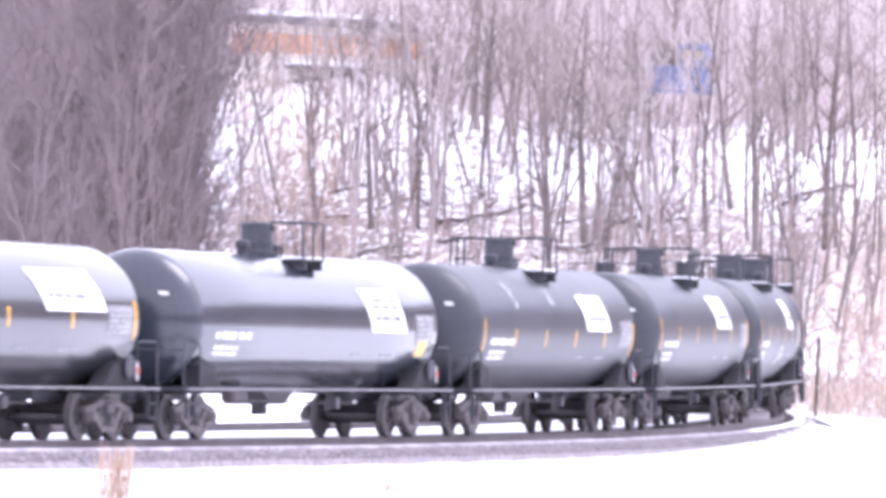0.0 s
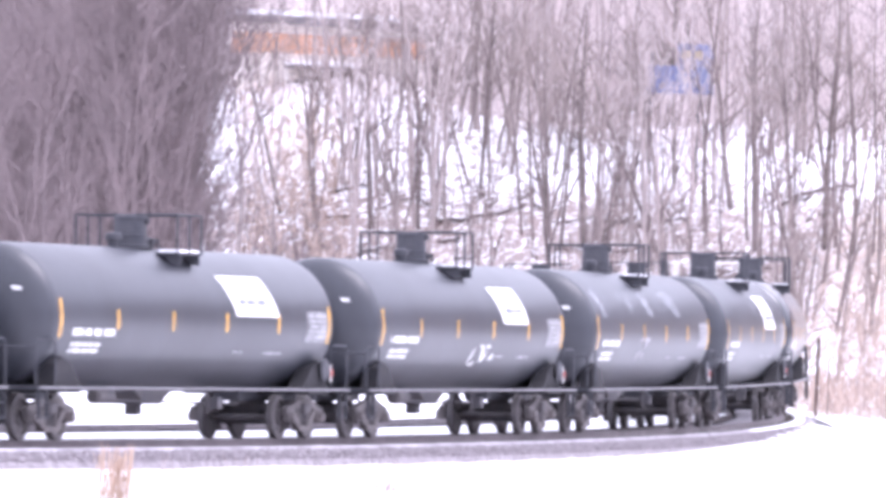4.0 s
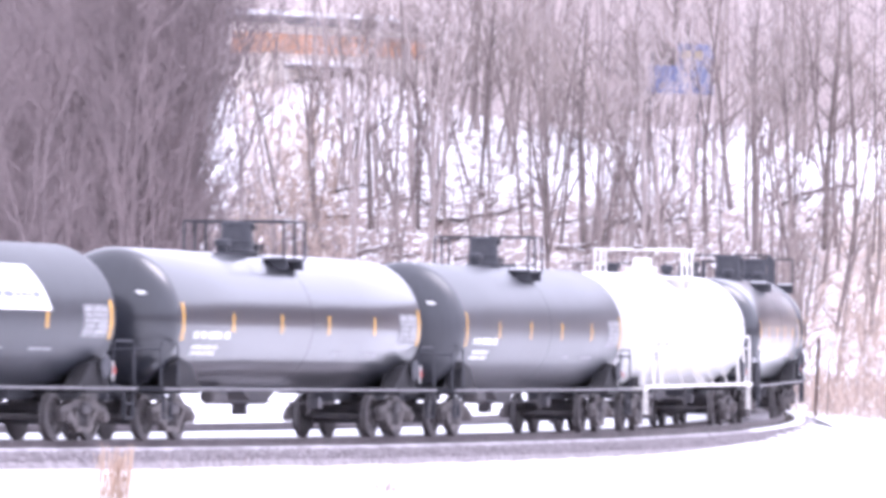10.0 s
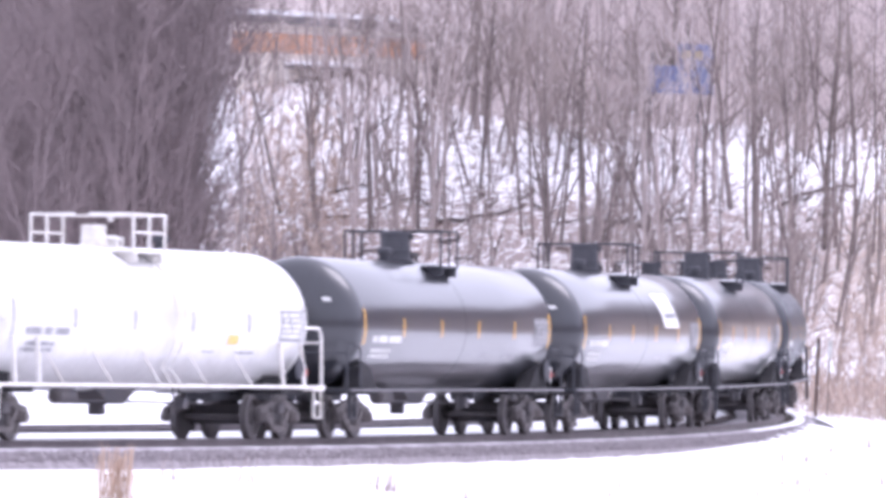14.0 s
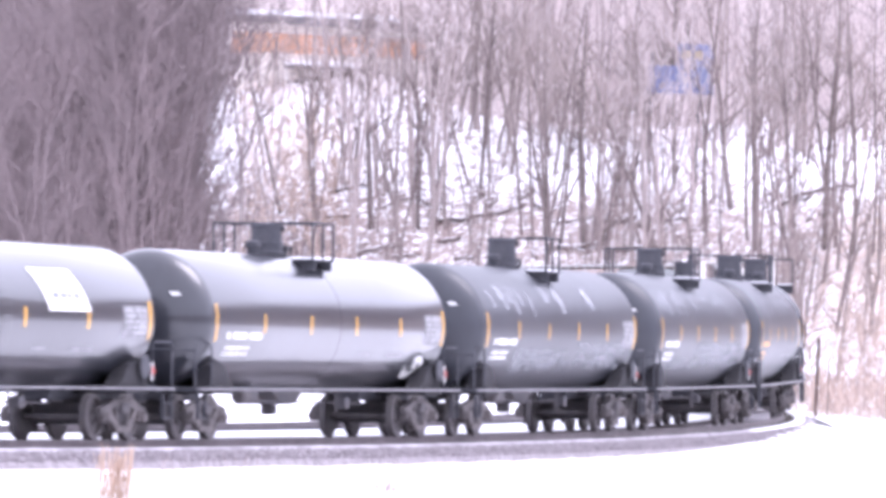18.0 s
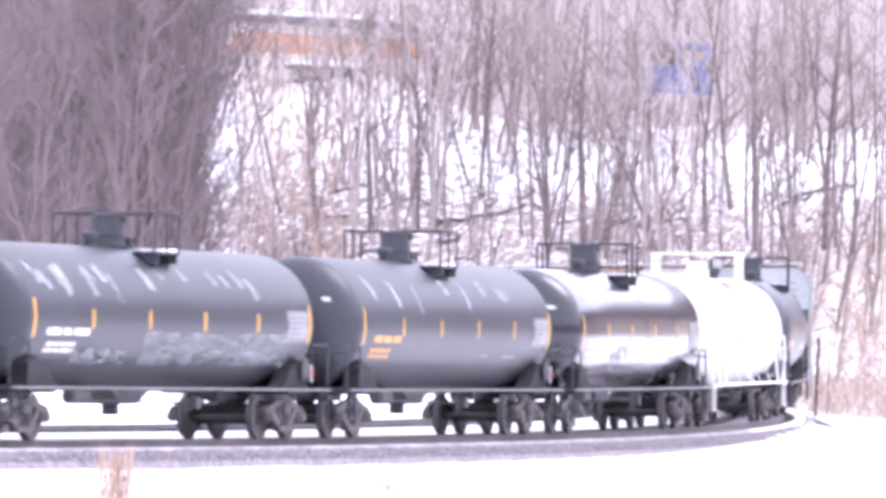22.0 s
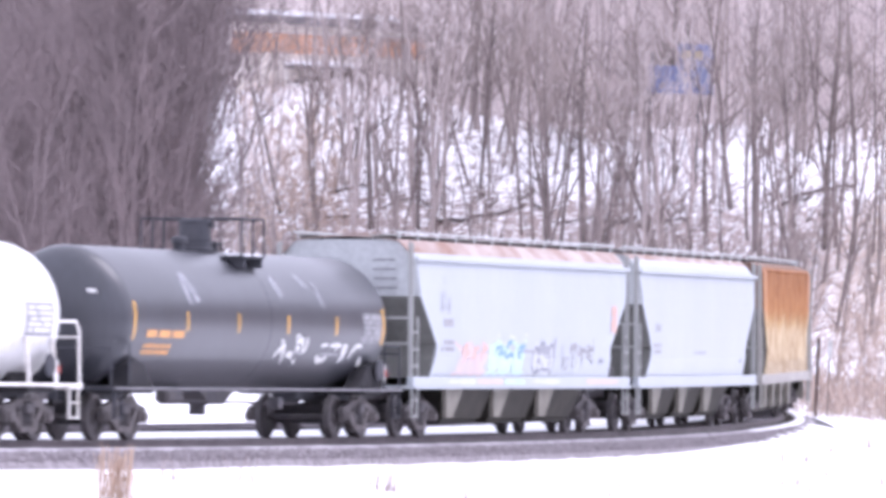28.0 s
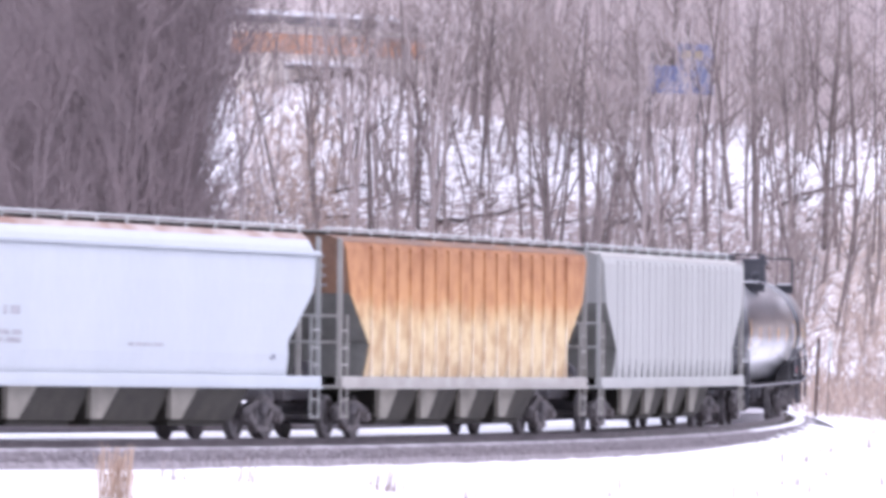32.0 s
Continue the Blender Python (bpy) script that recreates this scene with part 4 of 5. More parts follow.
        # end frame: corner posts, inner posts, cross bars
        for y in (1.46, -1.46):
            part("corner_post", box(B(), s * (half - 0.08), s * (half - 0.03), y - 0.045, y + 0.045, 1.05, top - 0.15, 0.01), frame_m if frame_m is not M_HOPEND else M_HOPPERGREY, car)
        for y in (0.55, -0.55):
            part("end_post", box(B(), s * (half - 0.16), s * (half - 0.08), y - 0.05, y + 0.05, 1.05, 3.1, 0.01), frame_m, car)
        for z in (2.0, 2.55):
            part("cross_bar", box(B(), s * (half - 0.12), s * (half - 0.06), -1.46, 1.46, z, z + 0.05, 0.01), frame_m if frame_m is not M_HOPEND else M_HOPPERGREY, car)
        for y in (1.50, -1.50):
            bm = B()
            for x in (half - 0.06, half - 0.52):
                box(bm, s * x - 0.013, s * x + 0.013, y - 0.03, y + 0.03, 0.42, top - 0.2 if x > half - 0.3 else 2.6)
            z = 0.45
            while z < 2.6:
                box(bm, s * (half - 0.52), s * (half - 0.06), y - 0.02, y + 0.02, z, z + 0.03)
                z += 0.36
            part("ladder", bm, M_BEIGE if side is not M_HOPPER else M_HOPPERGREY, car)
        bm = B()
        box(bm, s * (half - 2.6), s * (half + 0.05), -0.30, 0.30, 0.80, 1.12, 0.02)
        part("centre_sill_end", bm, M_GEAR, car)
        part("end_sill", box(B(), s * (half - 1.0), s * (half + 0.0), -1.45, 1.45, 1.06, 1.12), frame_m, car)
        bm = B()
        disc_stack(bm, "x", (s * (half - 0.45), 0.62, 1.42), [(-0.25, 0.22), (0.25, 0.22)], 14)
        part("air_reservoir", bm, M_GEAR, car)
        c = part("coupler", coupler_mesh(pitch / 2), M_GEAR, car)
        if s < 0:
            c.matrix_basis = pose(0, 0, 0, 0, 0, 180)
    # discharge chutes below the sill
    span = 2 * (pivot - 1.3)
    for k in range(chutes):
        x0 = -span / 2 + k * span / chutes
        x1 = x0 + span / chutes
        xc = (x0 + x1) / 2
        bm = B()
        top_r = [bm.verts.new((x, y, 1.12)) for x, y in ((x0 + 0.1, 1.36), (x1 - 0.1, 1.36), (x1 - 0.1, -1.36), (x0 + 0.1, -1.36))]
        bot_r = [bm.verts.new((x, y, 0.38)) for x, y in ((x0 + 0.55, 1.12), (x1 - 0.35, 1.12), (x1 - 0.35, -1.12), (x0 + 0.55, -1.12))]
        for a in range(4):
            b_ = (a + 1) % 4
            bm.faces.new((top_r[a], top_r[b_], bot_r[b_], bot_r[a]))
        bm.faces.new(top_r[::-1])
        bm.faces.new(bot_r)
        box(bm, x0 + 0.6, x1 - 0.4, -1.05, 1.05, 0.28, 0.38, 0.02)
        bmesh.ops.recalc_face_normals(bm, faces=bm.faces)
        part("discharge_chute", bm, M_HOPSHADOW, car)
        for y in (1, -1):
            bm = B()
            prism(bm, [(x1 + 0.30, 1.06), (x1 - 1.15, 1.06), (x1 - 0.25, 0.42), (x1 + 0.30, 0.42)], y * 1.28, y * 1.385)
            part("chute_brace", bm, M_BRACE, car)
    # markings
    def flat_bars(name, x0, x1, z0, z1, rows, words, mm):
        bm = B()
        h = (z1 - z0) / rows
        for r in range(rows):
            x = x0
            while x < x1 - 0.05:
                w = min(rng.uniform(0.12, 0.4) * words, x1 - x)
                zz = z0 + (r + 0.5) * h
                yy = y_at(zz) + 0.006
                box(bm, x, x + w, yy - 0.004, yy + 0.002 + (0.0 if not ribs else 0.05), zz - 0.33 * h, zz + 0.33 * h)
                x += w + 0.07 * words
        part(name, bm, mm, car)["kind"] = "stuff"

    if tag:
        flat_bars("car_number", half - 3.3, half - 2.5, 2.36, 2.62, 1, 2.6, M_GREYMARK)
        flat_bars("capacity_lettering", half - 3.4, half - 2.3, 1.84, 2.14, 2, 2.4, M_GREYMARK)
        flat_bars("small_lettering", -0.9, 0.9, 1.84, 1.94, 1, 1.4, M_GREYMARK)
        flat_bars("small_lettering", -half + 2.6, -half + 3.0, 1.60, 1.82, 1, 2, M_DARKSPRAY)
    if scrawl:
        def block(x0, x1, z0, z1, mm, strokes, width):
            bm = B()
            for _ in range(strokes):
                cx, cz, a, bend = rng.uniform(x0, x1), rng.uniform(z0, z1), rng.uniform(0, 6.28), rng.uniform(-3.5, 3.5)
                prev = None
                for k in range(8):
                    a += bend / 7
                    cx = min(x1, max(x0, cx + 0.09 * math.cos(a)))
                    cz = min(z1, max(z0, cz + 0.09 * math.sin(a)))
                    pts = []
                    for sg in (1, -1):
                        zz = cz + sg * width * math.cos(a)
                        pts.append(bm.verts.new((cx - sg * width * math.sin(a), y_at(zz) + 0.010 + 0.002 * rng.random(), zz)))
                    if prev:
                        bm.faces.new((prev[0], prev[1], pts[1], pts[0]))
                    prev = pts
            part("sprayed_lettering", bm, mm, car)["kind"] = "stuff"

        def swollen(x0, x1, z0, z1, count, fill, edge, core):
            """A row of swollen sprayed shapes with an outline and strokes inside."""
            w = (x1 - x0) / count
            for k in range(count):
                cx, cz = x0 + (k + 0.5) * w, (z0 + z1) / 2 + rng.uniform(-0.05, 0.05)
                ph = [rng.uniform(0, 6.28) for _ in range(3)]
                for mm, grow_by, out in ((edge, 1.0, 0.008), (fill, 0.70, 0.011), (core, 0.0, 0.014)):
                    bm = B()
                    if grow_by:
                        ring = []
                        for q in range(20):
                            a = 2 * math.pi * q / 20
                            r = grow_by * (1 + 0.13 * math.sin(2 * a + ph[0]) + 0.10 * math.sin(3 * a + ph[1]) + 0.05 * math.sin(5 * a + ph[2]))
                            zz = cz + r * 0.56 * (z1 - z0) * math.sin(a)
                            ring.append(bm.verts.new((cx + r * 0.66 * w * math.cos(a), y_at(max(1.32, zz)) + out, max(1.32, zz))))
                        mid = bm.verts.new((cx, y_at(cz) + out, cz))
                        for q in range(20):
                            bm.faces.new((mid, ring[q], ring[(q + 1) % 20]))
                    else:
                        for _ in range(2):
                            sx, sz = cx + rng.uniform(-0.2, 0.2) * w, cz + rng.uniform(-0.1, 0.1)
                            a, prev = rng.uniform(0.9, 2.2), None
                            for q in range(7):
                                a += rng.uniform(-0.1, 0.75)
                                sx, sz = sx + 0.09 * math.cos(a) * w / 0.6, sz + 0.07 * math.sin(a)
                                pts = [bm.verts.new((sx - g * 0.06 * math.sin(a), y_at(sz) + out, sz + g * 0.06 * math.cos(a))) for g in (1, -1)]
                                if prev:
                                    bm.faces.new((prev[0], prev[1], pts[1], pts[0]))
                                prev = pts
                    part("sprayed_shape", bm, mm, car)
        def panel(x0, x1, z0, z1, mm, out, bow=0.06):
            """A sprayed field with a wavering edge."""
            bm = B()
            n, lo, hi = 24, [], []
            for k in range(n + 1):
                x = x0 + (x1 - x0) * k / n
                a, b_ = z0 + bow * 0.4 * math.sin(9 * x), z1 + bow * math.sin(5 * x + 1) + bow * 0.5 * math.sin(13 * x)
                lo.append(bm.verts.new((x, y_at(a) + out, a)))
                hi.append(bm.verts.new((x, y_at(b_) + out, b_)))
            for k in range(n):
                bm.faces.new((lo[k], lo[k + 1], hi[k + 1], hi[k]))
            part("sprayed_field", bm, mm, car)

        panel(3.6, 6.35, 1.36, 2.02, M_PINK, 0.004)
        panel(3.45, 6.1, 1.38, 1.96, M_PALESPRAY, 0.006)
        panel(-0.1, 3.6, 1.36, 2.16, M_HOPEND, 0.004, 0.10)
        panel(0.0, 3.5, 1.36, 2.06, M_PALEBLUE, 0.006, 0.08)
        panel(-2.6, -0.55, 1.36, 2.06, M_HOPEND, 0.004, 0.03)
        swollen(3.7, 5.9, 1.44, 1.92, 3, M_PALESPRAY, M_PALESPRAY, M_PINK)
        swollen(0.3, 3.3, 1.44, 2.02, 3, M_PALEBLUE, M_PALEBLUE, M_BLUESPRAY)
        swollen(-2.5, -0.6, 1.40, 2.02, 4, M_HOPEND, M_DARKSPRAY, M_DARKSPRAY)
        swollen(-6.0, -3.4, 1.45, 2.1, 3, M_HOPPER, M_HOPPER, M_GREYMARK)
        block(-6.2, -3.2, 1.5, 2.2, M_GREYMARK, 10, 0.03)
        block(-8.35, -7.9, 2.4, 2.95, M_PINK, 14, 0.05)
        block(6.9, 7.6, 2.7, 3.5, M_GREYMARK, 5, 0.02)
        for xa, xb, mm in ((4.6, 6.9, M_HOPEND), (2.2, 4.4, M_PALESPRAY), (0.2, 2.0, M_PALEBLUE), (-3.0, -0.4, M_HOPEND), (-8.6, -5.6, M_PALESPRAY)):
            part("sill_spray", box(B(), xa, xb, W - 0.012, W - 0.004, 1.15, 1.26), mm, car)
    return car


# ---- the train, from its head to its tail ----
PL = (-4.6, -1.9, 2.50, 3.36, False)
TRAIN = []


def add(s, car, pivot=6.78):
    TRAIN.append((s, car, pivot))
    return car


BK = "black tank car with yellow reflective stripes, rolling on the rails"
BKP = "black tank car with yellow stripes and a large white placard"
add(282.15, tank_car(BKP, placard=(-6.0, -3.2, 2.5, 3.3, False), seed=1))
add(263.8, tank_car("slate grey tank car with a framed white placard", paint=M_GREYTANK, stripes=False, placard=(-5.4, -3.1, 2.25, 3.15, True), seed=2, cage=False, extra=((-6.9, -6.3, 1.75, 2.1, M_YELLOWMARK),)))
add(245.2, tank_car(BKP, paint=M_DUSTY, placard=(-5.0, -2.6, 2.38, 3.2, False), streaks=5, seed=3, stripe_z=2.2))
add(226.85, tank_car(BKP, paint=M_DUSTY, placard=(-4.4, -2.0, 2.5, 3.3, False), seed=4))
add(208.6, tank_car(BKP, paint=M_DUSTY, placard=(-4.4, -2.3, 2.5, 3.3, False), seed=5, scrawl=((-1.6, 0.2, 1.6, 2.0, 9, M_WHITEMARK),)))
add(190.2, tank_car(BK, paint=M_DUSTY, streaks=9, seed=6, scrawl=((1.0, 2.2, 1.7, 2.2, 7, M_GREYMARK),)))
add(171.85, tank_car(BKP, paint=M_DUSTY, placard=PL, streaks=4, seed=7))
add(153.5, tank_car(BK, seed=8, strap=True))
add(135.15, tank_car(BK, paint=M_MATTE, seed=9, strap=True))
add(116.3, tank_car("white tank car with white railings and end handrails", half=7.75, pitch=19.3, paint=M_WHITETANK, white=True, number="grey", seed=10, extra=((-4.1, -3.5, 1.92, 2.12, M_YELLOWMARK),)), 7.2)
add(97.4, tank_car(BK, seed=11, strap=True))
add(79.15, tank_car(BKP, placard=(-4.5, -2.6, 2.5, 3.3, False), seed=12, strap=True))
add(60.95, tank_car(BK, seed=13, strap=True, paint=M_BLACK, scrawl=((-6.5, -5.6, 1.35, 1.7, 6, M_WHITEMARK),)))
add(42.7, tank_car(BK, paint=M_DUSTY, streaks=16, seed=14, smears=((-6.6, -1.8, 1.5, 2.1), (-0.9, 4.3, 1.45, 1.95)), cage=False))
add(24.45, tank_car(BK, paint=M_DUSTY, streaks=16, seed=15, smears=((-6.5, 1.5, 1.5, 2.15), (2.2, 5.0, 1.5, 1.8))))
add(6.25, tank_car("black tank car with orange numbers and yellow stripes", paint=M_DUSTY, number="orange", streaks=9, seed=16))
add(-11.9, tank_car(BK, paint=M_GLOSS, seed=17, strap=True, scrawl=((1.6, 3.2, 1.5, 2.0, 9, M_GREYMARK),)))
add(-30.3, tank_car("white tank car with white railings and grey scrawls", half=7.75, pitch=18.8, paint=M_WHITETANK, white=True, number="grey", stripes=False, seed=18, scrawl=((-4.2, -1.4, 1.7, 2.5, 14, M_GREYMARK), (2.5, 4.5, 2.0, 2.4, 5, M_GREYMARK))), 7.2)
add(-49.1, tank_car("black tank car with orange numbers and white scrawls", paint=M_MATTE, number="orange", streaks=6, seed=19, strap=True, scrawl=((-2.6, -1.0, 1.55, 2.15, 8, M_WHITEMARK), (-6.4, -3.4, 1.55, 1.95, 14, M_WHITEMARK))))
add(-67.8, hopper_car("pale grey covered hopper with sprayed lettering along its sill", M_HOPPER, scrawl=True, eave=3.98, frame_m=M_HOPEND, half=9.85, pitch=20.2, seed=20, chutes=3), 7.45)
add(-88.2, hopper_car("pale grey covered hopper car with a rusty roof edge", M_HOPPER, frame_m=M_HOPEND, half=9.6, pitch=20.2, seed=21, chutes=3), 7.45)
add(-108.9, hopper_car("ribbed hopper car streaked with orange rust", M_RUSTRIB, ribs=17, rib_out=0.036, sill_m=M_BEIGE, frame_m=M_BEIGE, roof=M_RUSTDARK, half=9.95, pivot=7.6, pitch=21.1, tag=False, seed=22), 7.6)
add(-130.45, hopper_car("ribbed primer-grey covered hopper car", M_HOPPERGREY, ribs=20, rib_out=0.014, sill_m=M_HOPPERGREY, roof=M_BEIGE, half=10.35, pivot=7.7, pitch=22.0, tag=False, seed=23), 7.7)
add(-151.05, tank_car(BK, seed=24, strap=True))
add(-169.35, tank_car(BK, seed=25, strap=True))


# ---- bare winter trees ----
def grow(rng, h, r, lean=0.06, limbs=14, twigs=5, spread=0.55, start=0.3, forks=0, fat=1.0, tilt=None):
    """Vertices and faces of trunk and limbs, and of twigs, for a bare tree."""
    tv, tf, wv, wf = [], [], [], []

    def pipe(vs, fs, pts, rads, sides):
        base = len(vs)
        for i, p in enumerate(pts):
            d = (pts[min(i + 1, len(pts) - 1)] - pts[max(i - 1, 0)]).normalized()
            a = d.cross(Vector((0.3, 0.9, 0.1))).normalized()
            b = d.cross(a)
            for k in range(sides):
                t = 2 * math.pi * k / sides
                vs.append(tuple(p + rads[i] * (math.cos(t) * a + math.sin(t) * b)))
        for i in range(len(pts) - 1):
            for k in range(sides):
                j = (k + 1) % sides
                fs.append((base + i * sides + k, base + i * sides + j, base + (i + 1) * sides + j, base + (i + 1) * sides + k))

    def stem(p0, d, ln, seg, wob, up):
        pts, p, d = [p0.copy()], p0.copy(), d.normalized()
        for _ in range(seg):
            d = (d + Vector((rng.gauss(0, wob), rng.gauss(0, wob), rng.gauss(0, wob * 0.5) + up))).normalized()
            p = p + d * ln / seg
            pts.append(p.copy())
        return pts

    aim = Vector((rng.gauss(0, lean), rng.gauss(0, lean), 1)) if tilt is None else Vector((tilt, 0, 1))
    trunk = stem(Vector((0, 0, -0.5)), aim, h + 0.5, 9, 0.045 if tilt is None else 0.03, 0.03 if tilt is None else 0.008)
    n = len(trunk)
    pipe(tv, tf, trunk, [max(0.012, r * (1 - i / (n - 0.6)) ** 0.8) for i in range(n)], 6)
    stems = [(trunk, r)]
    for _ in range(forks):
        i = rng.randint(1, 4)
        d = Vector((rng.gauss(0, 0.2), rng.gauss(0, 0.2), 1))
        f = stem(trunk[i], d, h * (1 - i / n) * rng.uniform(0.8, 1.0), 7, 0.06, 0.05)
        fr = r * 0.62
        pipe(tv, tf, f, [max(0.01, fr * (1 - k / 7.4) ** 0.8) for k in range(8)], 5)
        stems.append((f, fr))
    for _ in range(limbs):
        st, sr = rng.choice(stems)
        u = rng.uniform(start, 0.97)
        x = u * (len(st) - 1)
        i = int(x)
        p = st[i].lerp(st[min(i + 1, len(st) - 1)], x - i)
        a = rng.uniform(0, 6.283)
        ln = h * rng.uniform(0.14, 0.34) * (1.15 - u * 0.7)
        d = Vector((math.cos(a) * spread, math.sin(a) * spread, rng.uniform(0.35, 1.0)))
        lim = stem(p, d, ln, 5, 0.12, 0.06)
        lr = max(0.012, sr * (1 - u) * 0.5 + 0.012)
        pipe(tv, tf, lim, [max(0.006, lr * (1 - k / 5.3)) for k in range(6)], 4)
        for _ in range(twigs):
            k = rng.randint(1, 4)
            q = lim[k].lerp(lim[k + 1], rng.random())
            d2 = (lim[k + 1] - lim[k]).normalized() + Vector((rng.gauss(0, 0.6), rng.gauss(0, 0.6), rng.gauss(0.15, 0.4)))
            tw = stem(q, d2, ln * rng.uniform(0.25, 0.6), 2, 0.2, 0.05)
            pipe(wv, wf, tw, [0.012 * fat, 0.009 * fat, 0.005 * fat], 3)
            for _ in range(2):
                m = rng.randint(0, 1)
                q2 = tw[m].lerp(tw[m + 1], rng.random())
                d3 = (tw[m + 1] - tw[m]).normalized() + Vector((rng.gauss(0, 0.7), rng.gauss(0, 0.7), rng.gauss(0.1, 0.5)))
                pipe(wv, wf, stem(q2, d3, ln * rng.uniform(0.12, 0.3), 1, 0.2, 0.05), [0.008 * fat, 0.004 * fat], 3)
    return tv, tf, wv, wf


def raw_mesh(name, v, f, material):
    me = bpy.data.meshes.new(name)
    me.from_pydata(v, [], f)
    me.materials.append(material)
    return me


def tree_thing(seed, bark, twig, label, name="tree", category="tree", group="bare trees on the hillside", **kw):
    rng = random.Random(seed)
    tv, tf, wv, wf = grow(rng, **kw)
    t = new(name)
    tagged(t, label, category, group=group)
    part("trunk", raw_mesh("trunk", tv, tf, bark), None, t)
    part("crown", raw_mesh("crown", wv, wf, twig), None, t)
    return t


def spot(u, dist):
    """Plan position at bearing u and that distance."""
    return (u - 784) / 14877 * dist, dist


def edge_dist(u):
    """Distance at which the bearing u leaves the bend on its far side."""
    k = (u - 784) / 14877
    a, b, c = 1 + k * k, -2 * (k * CX + CY), CX * CX + CY * CY - RC * RC
    return (-b + math.sqrt(max(0.0, b * b - 4 * a * c))) / (2 * a)


TREE_KINDS = []
for k in range(9):
    rng = random.Random(100 + k)
    TREE_KINDS.append(tree_thing(100 + k, M_BARK, M_TWIG, "bare grey-brown deciduous tree standing in snow", h=rng.uniform(8.5, 11.5), r=rng.uniform(0.07, 0.11), limbs=20, twigs=4, forks=k % 3, start=0.34, lean=0.09, spread=0.8))
for k in range(4):
    rng = random.Random(140 + k)
    TREE_KINDS.append(tree_thing(140 + k, M_BARK, M_TWIG, "slender bare sapling standing in snow", h=rng.uniform(6, 9), r=rng.uniform(0.05, 0.08), limbs=9, twigs=3, forks=1, start=0.3, lean=0.10, spread=0.8))
KIND_COUNT = len(TREE_KINDS)


def plant(k, u, dist, rng, size=1.0, turn=None):
    x, y = spot(u, dist)
    z = ground_z(x, y)
    m = Matrix.Translation((x, y, z)) @ Matrix.Rotation(rng.uniform(0, 6.28) if turn is None else turn, 4, "Z") @ Matrix.Diagonal((size, size, size, 1))
    if k in FRESH:
        FRESH.remove(k)
        TREE_KINDS[k].matrix_basis = m
        return TREE_KINDS[k]
    return copy_thing(TREE_KINDS[k], m)


FRESH = set(range(KIND_COUNT))
rng = random.Random(5)
# trees that stand out, by bearing, distance behind the bend, lean and half-width of the trunk
SEEN = ((645, 60, -0.05, 0.148), (552, 56, -0.12, 0.108), (486, 55, -0.27, 0.096), (613, 65, -0.11, 0.11), (684, 69, -0.23, 0.096), (717, 73, -0.13, 0.082), (729, 65, -0.04, 0.094), (754, 73, -0.17, 0.082), (777, 68, -0.13, 0.08),
        (822, 78, -0.42, 0.082), (834, 78, 0.04, 0.095), (888, 84, 0.04, 0.095), (913, 72, -0.09, 0.079), (933, 72, -0.03, 0.078))
SEEN += ((953, 74, -0.07, 0.091), (966, 72, -0.09, 0.078), (980, 73, -0.02, 0.091), (1024, 75, -0.04, 0.18), (1041, 77, 0.01, 0.103), (1158, 82, -0.42, 0.113), (1136, 81, -0.43, 0.076), (1164, 84, -0.15, 0.114), (1178, 98, -0.1, 0.117))
SEEN += ((1237, 94, -0.09, 0.101), (1281, 106, -0.12, 0.127), (1329, 107, -0.09, 0.172), (1404, 110, -0.15, 0.108), (1448, 112, -0.06, 0.145), (1468, 112, -0.05, 0.084), (1500, 108, -0.04, 0.095), (1533, 106, -0.02, 0.071), (416, 52, -0.11, 0.082), (459, 58, -0.18, 0.069))
for k, (u, d, lean, r) in enumerate(SEEN):
    rng = random.Random(300 + k)
    t = tree_thing(300 + k, M_BARK, M_TWIG, "bare grey-brown tree leaning on the snowy slope" if abs(lean) > 0.14 else "straight bare grey-brown tree on the snowy slope", h=rng.uniform(9.5, 12.5), r=r * 1.1, limbs=22, twigs=5, forks=2 if k in (19, 26, 9) else k % 2, start=0.34, spread=0.75, tilt=lean, fat=1.1)
    x, y = spot(u, edge_dist(u) + d)
    t.matrix_basis = pose(x, y, ground_z(x, y))
rng = random.Random(5)
for i in range(66):
    u = rng.uniform(400, 1600)
    if (u < 620 and rng.random() < 0.5) or (1180 < u < 1290 and rng.random() < 0.7):
        continue
    plant(rng.randrange(KIND_COUNT), u, edge_dist(u) + 52 + 60 * rng.random() + 40 * max(0.0, (u - 1100) / 450), rng, rng.uniform(0.75, 1.15))


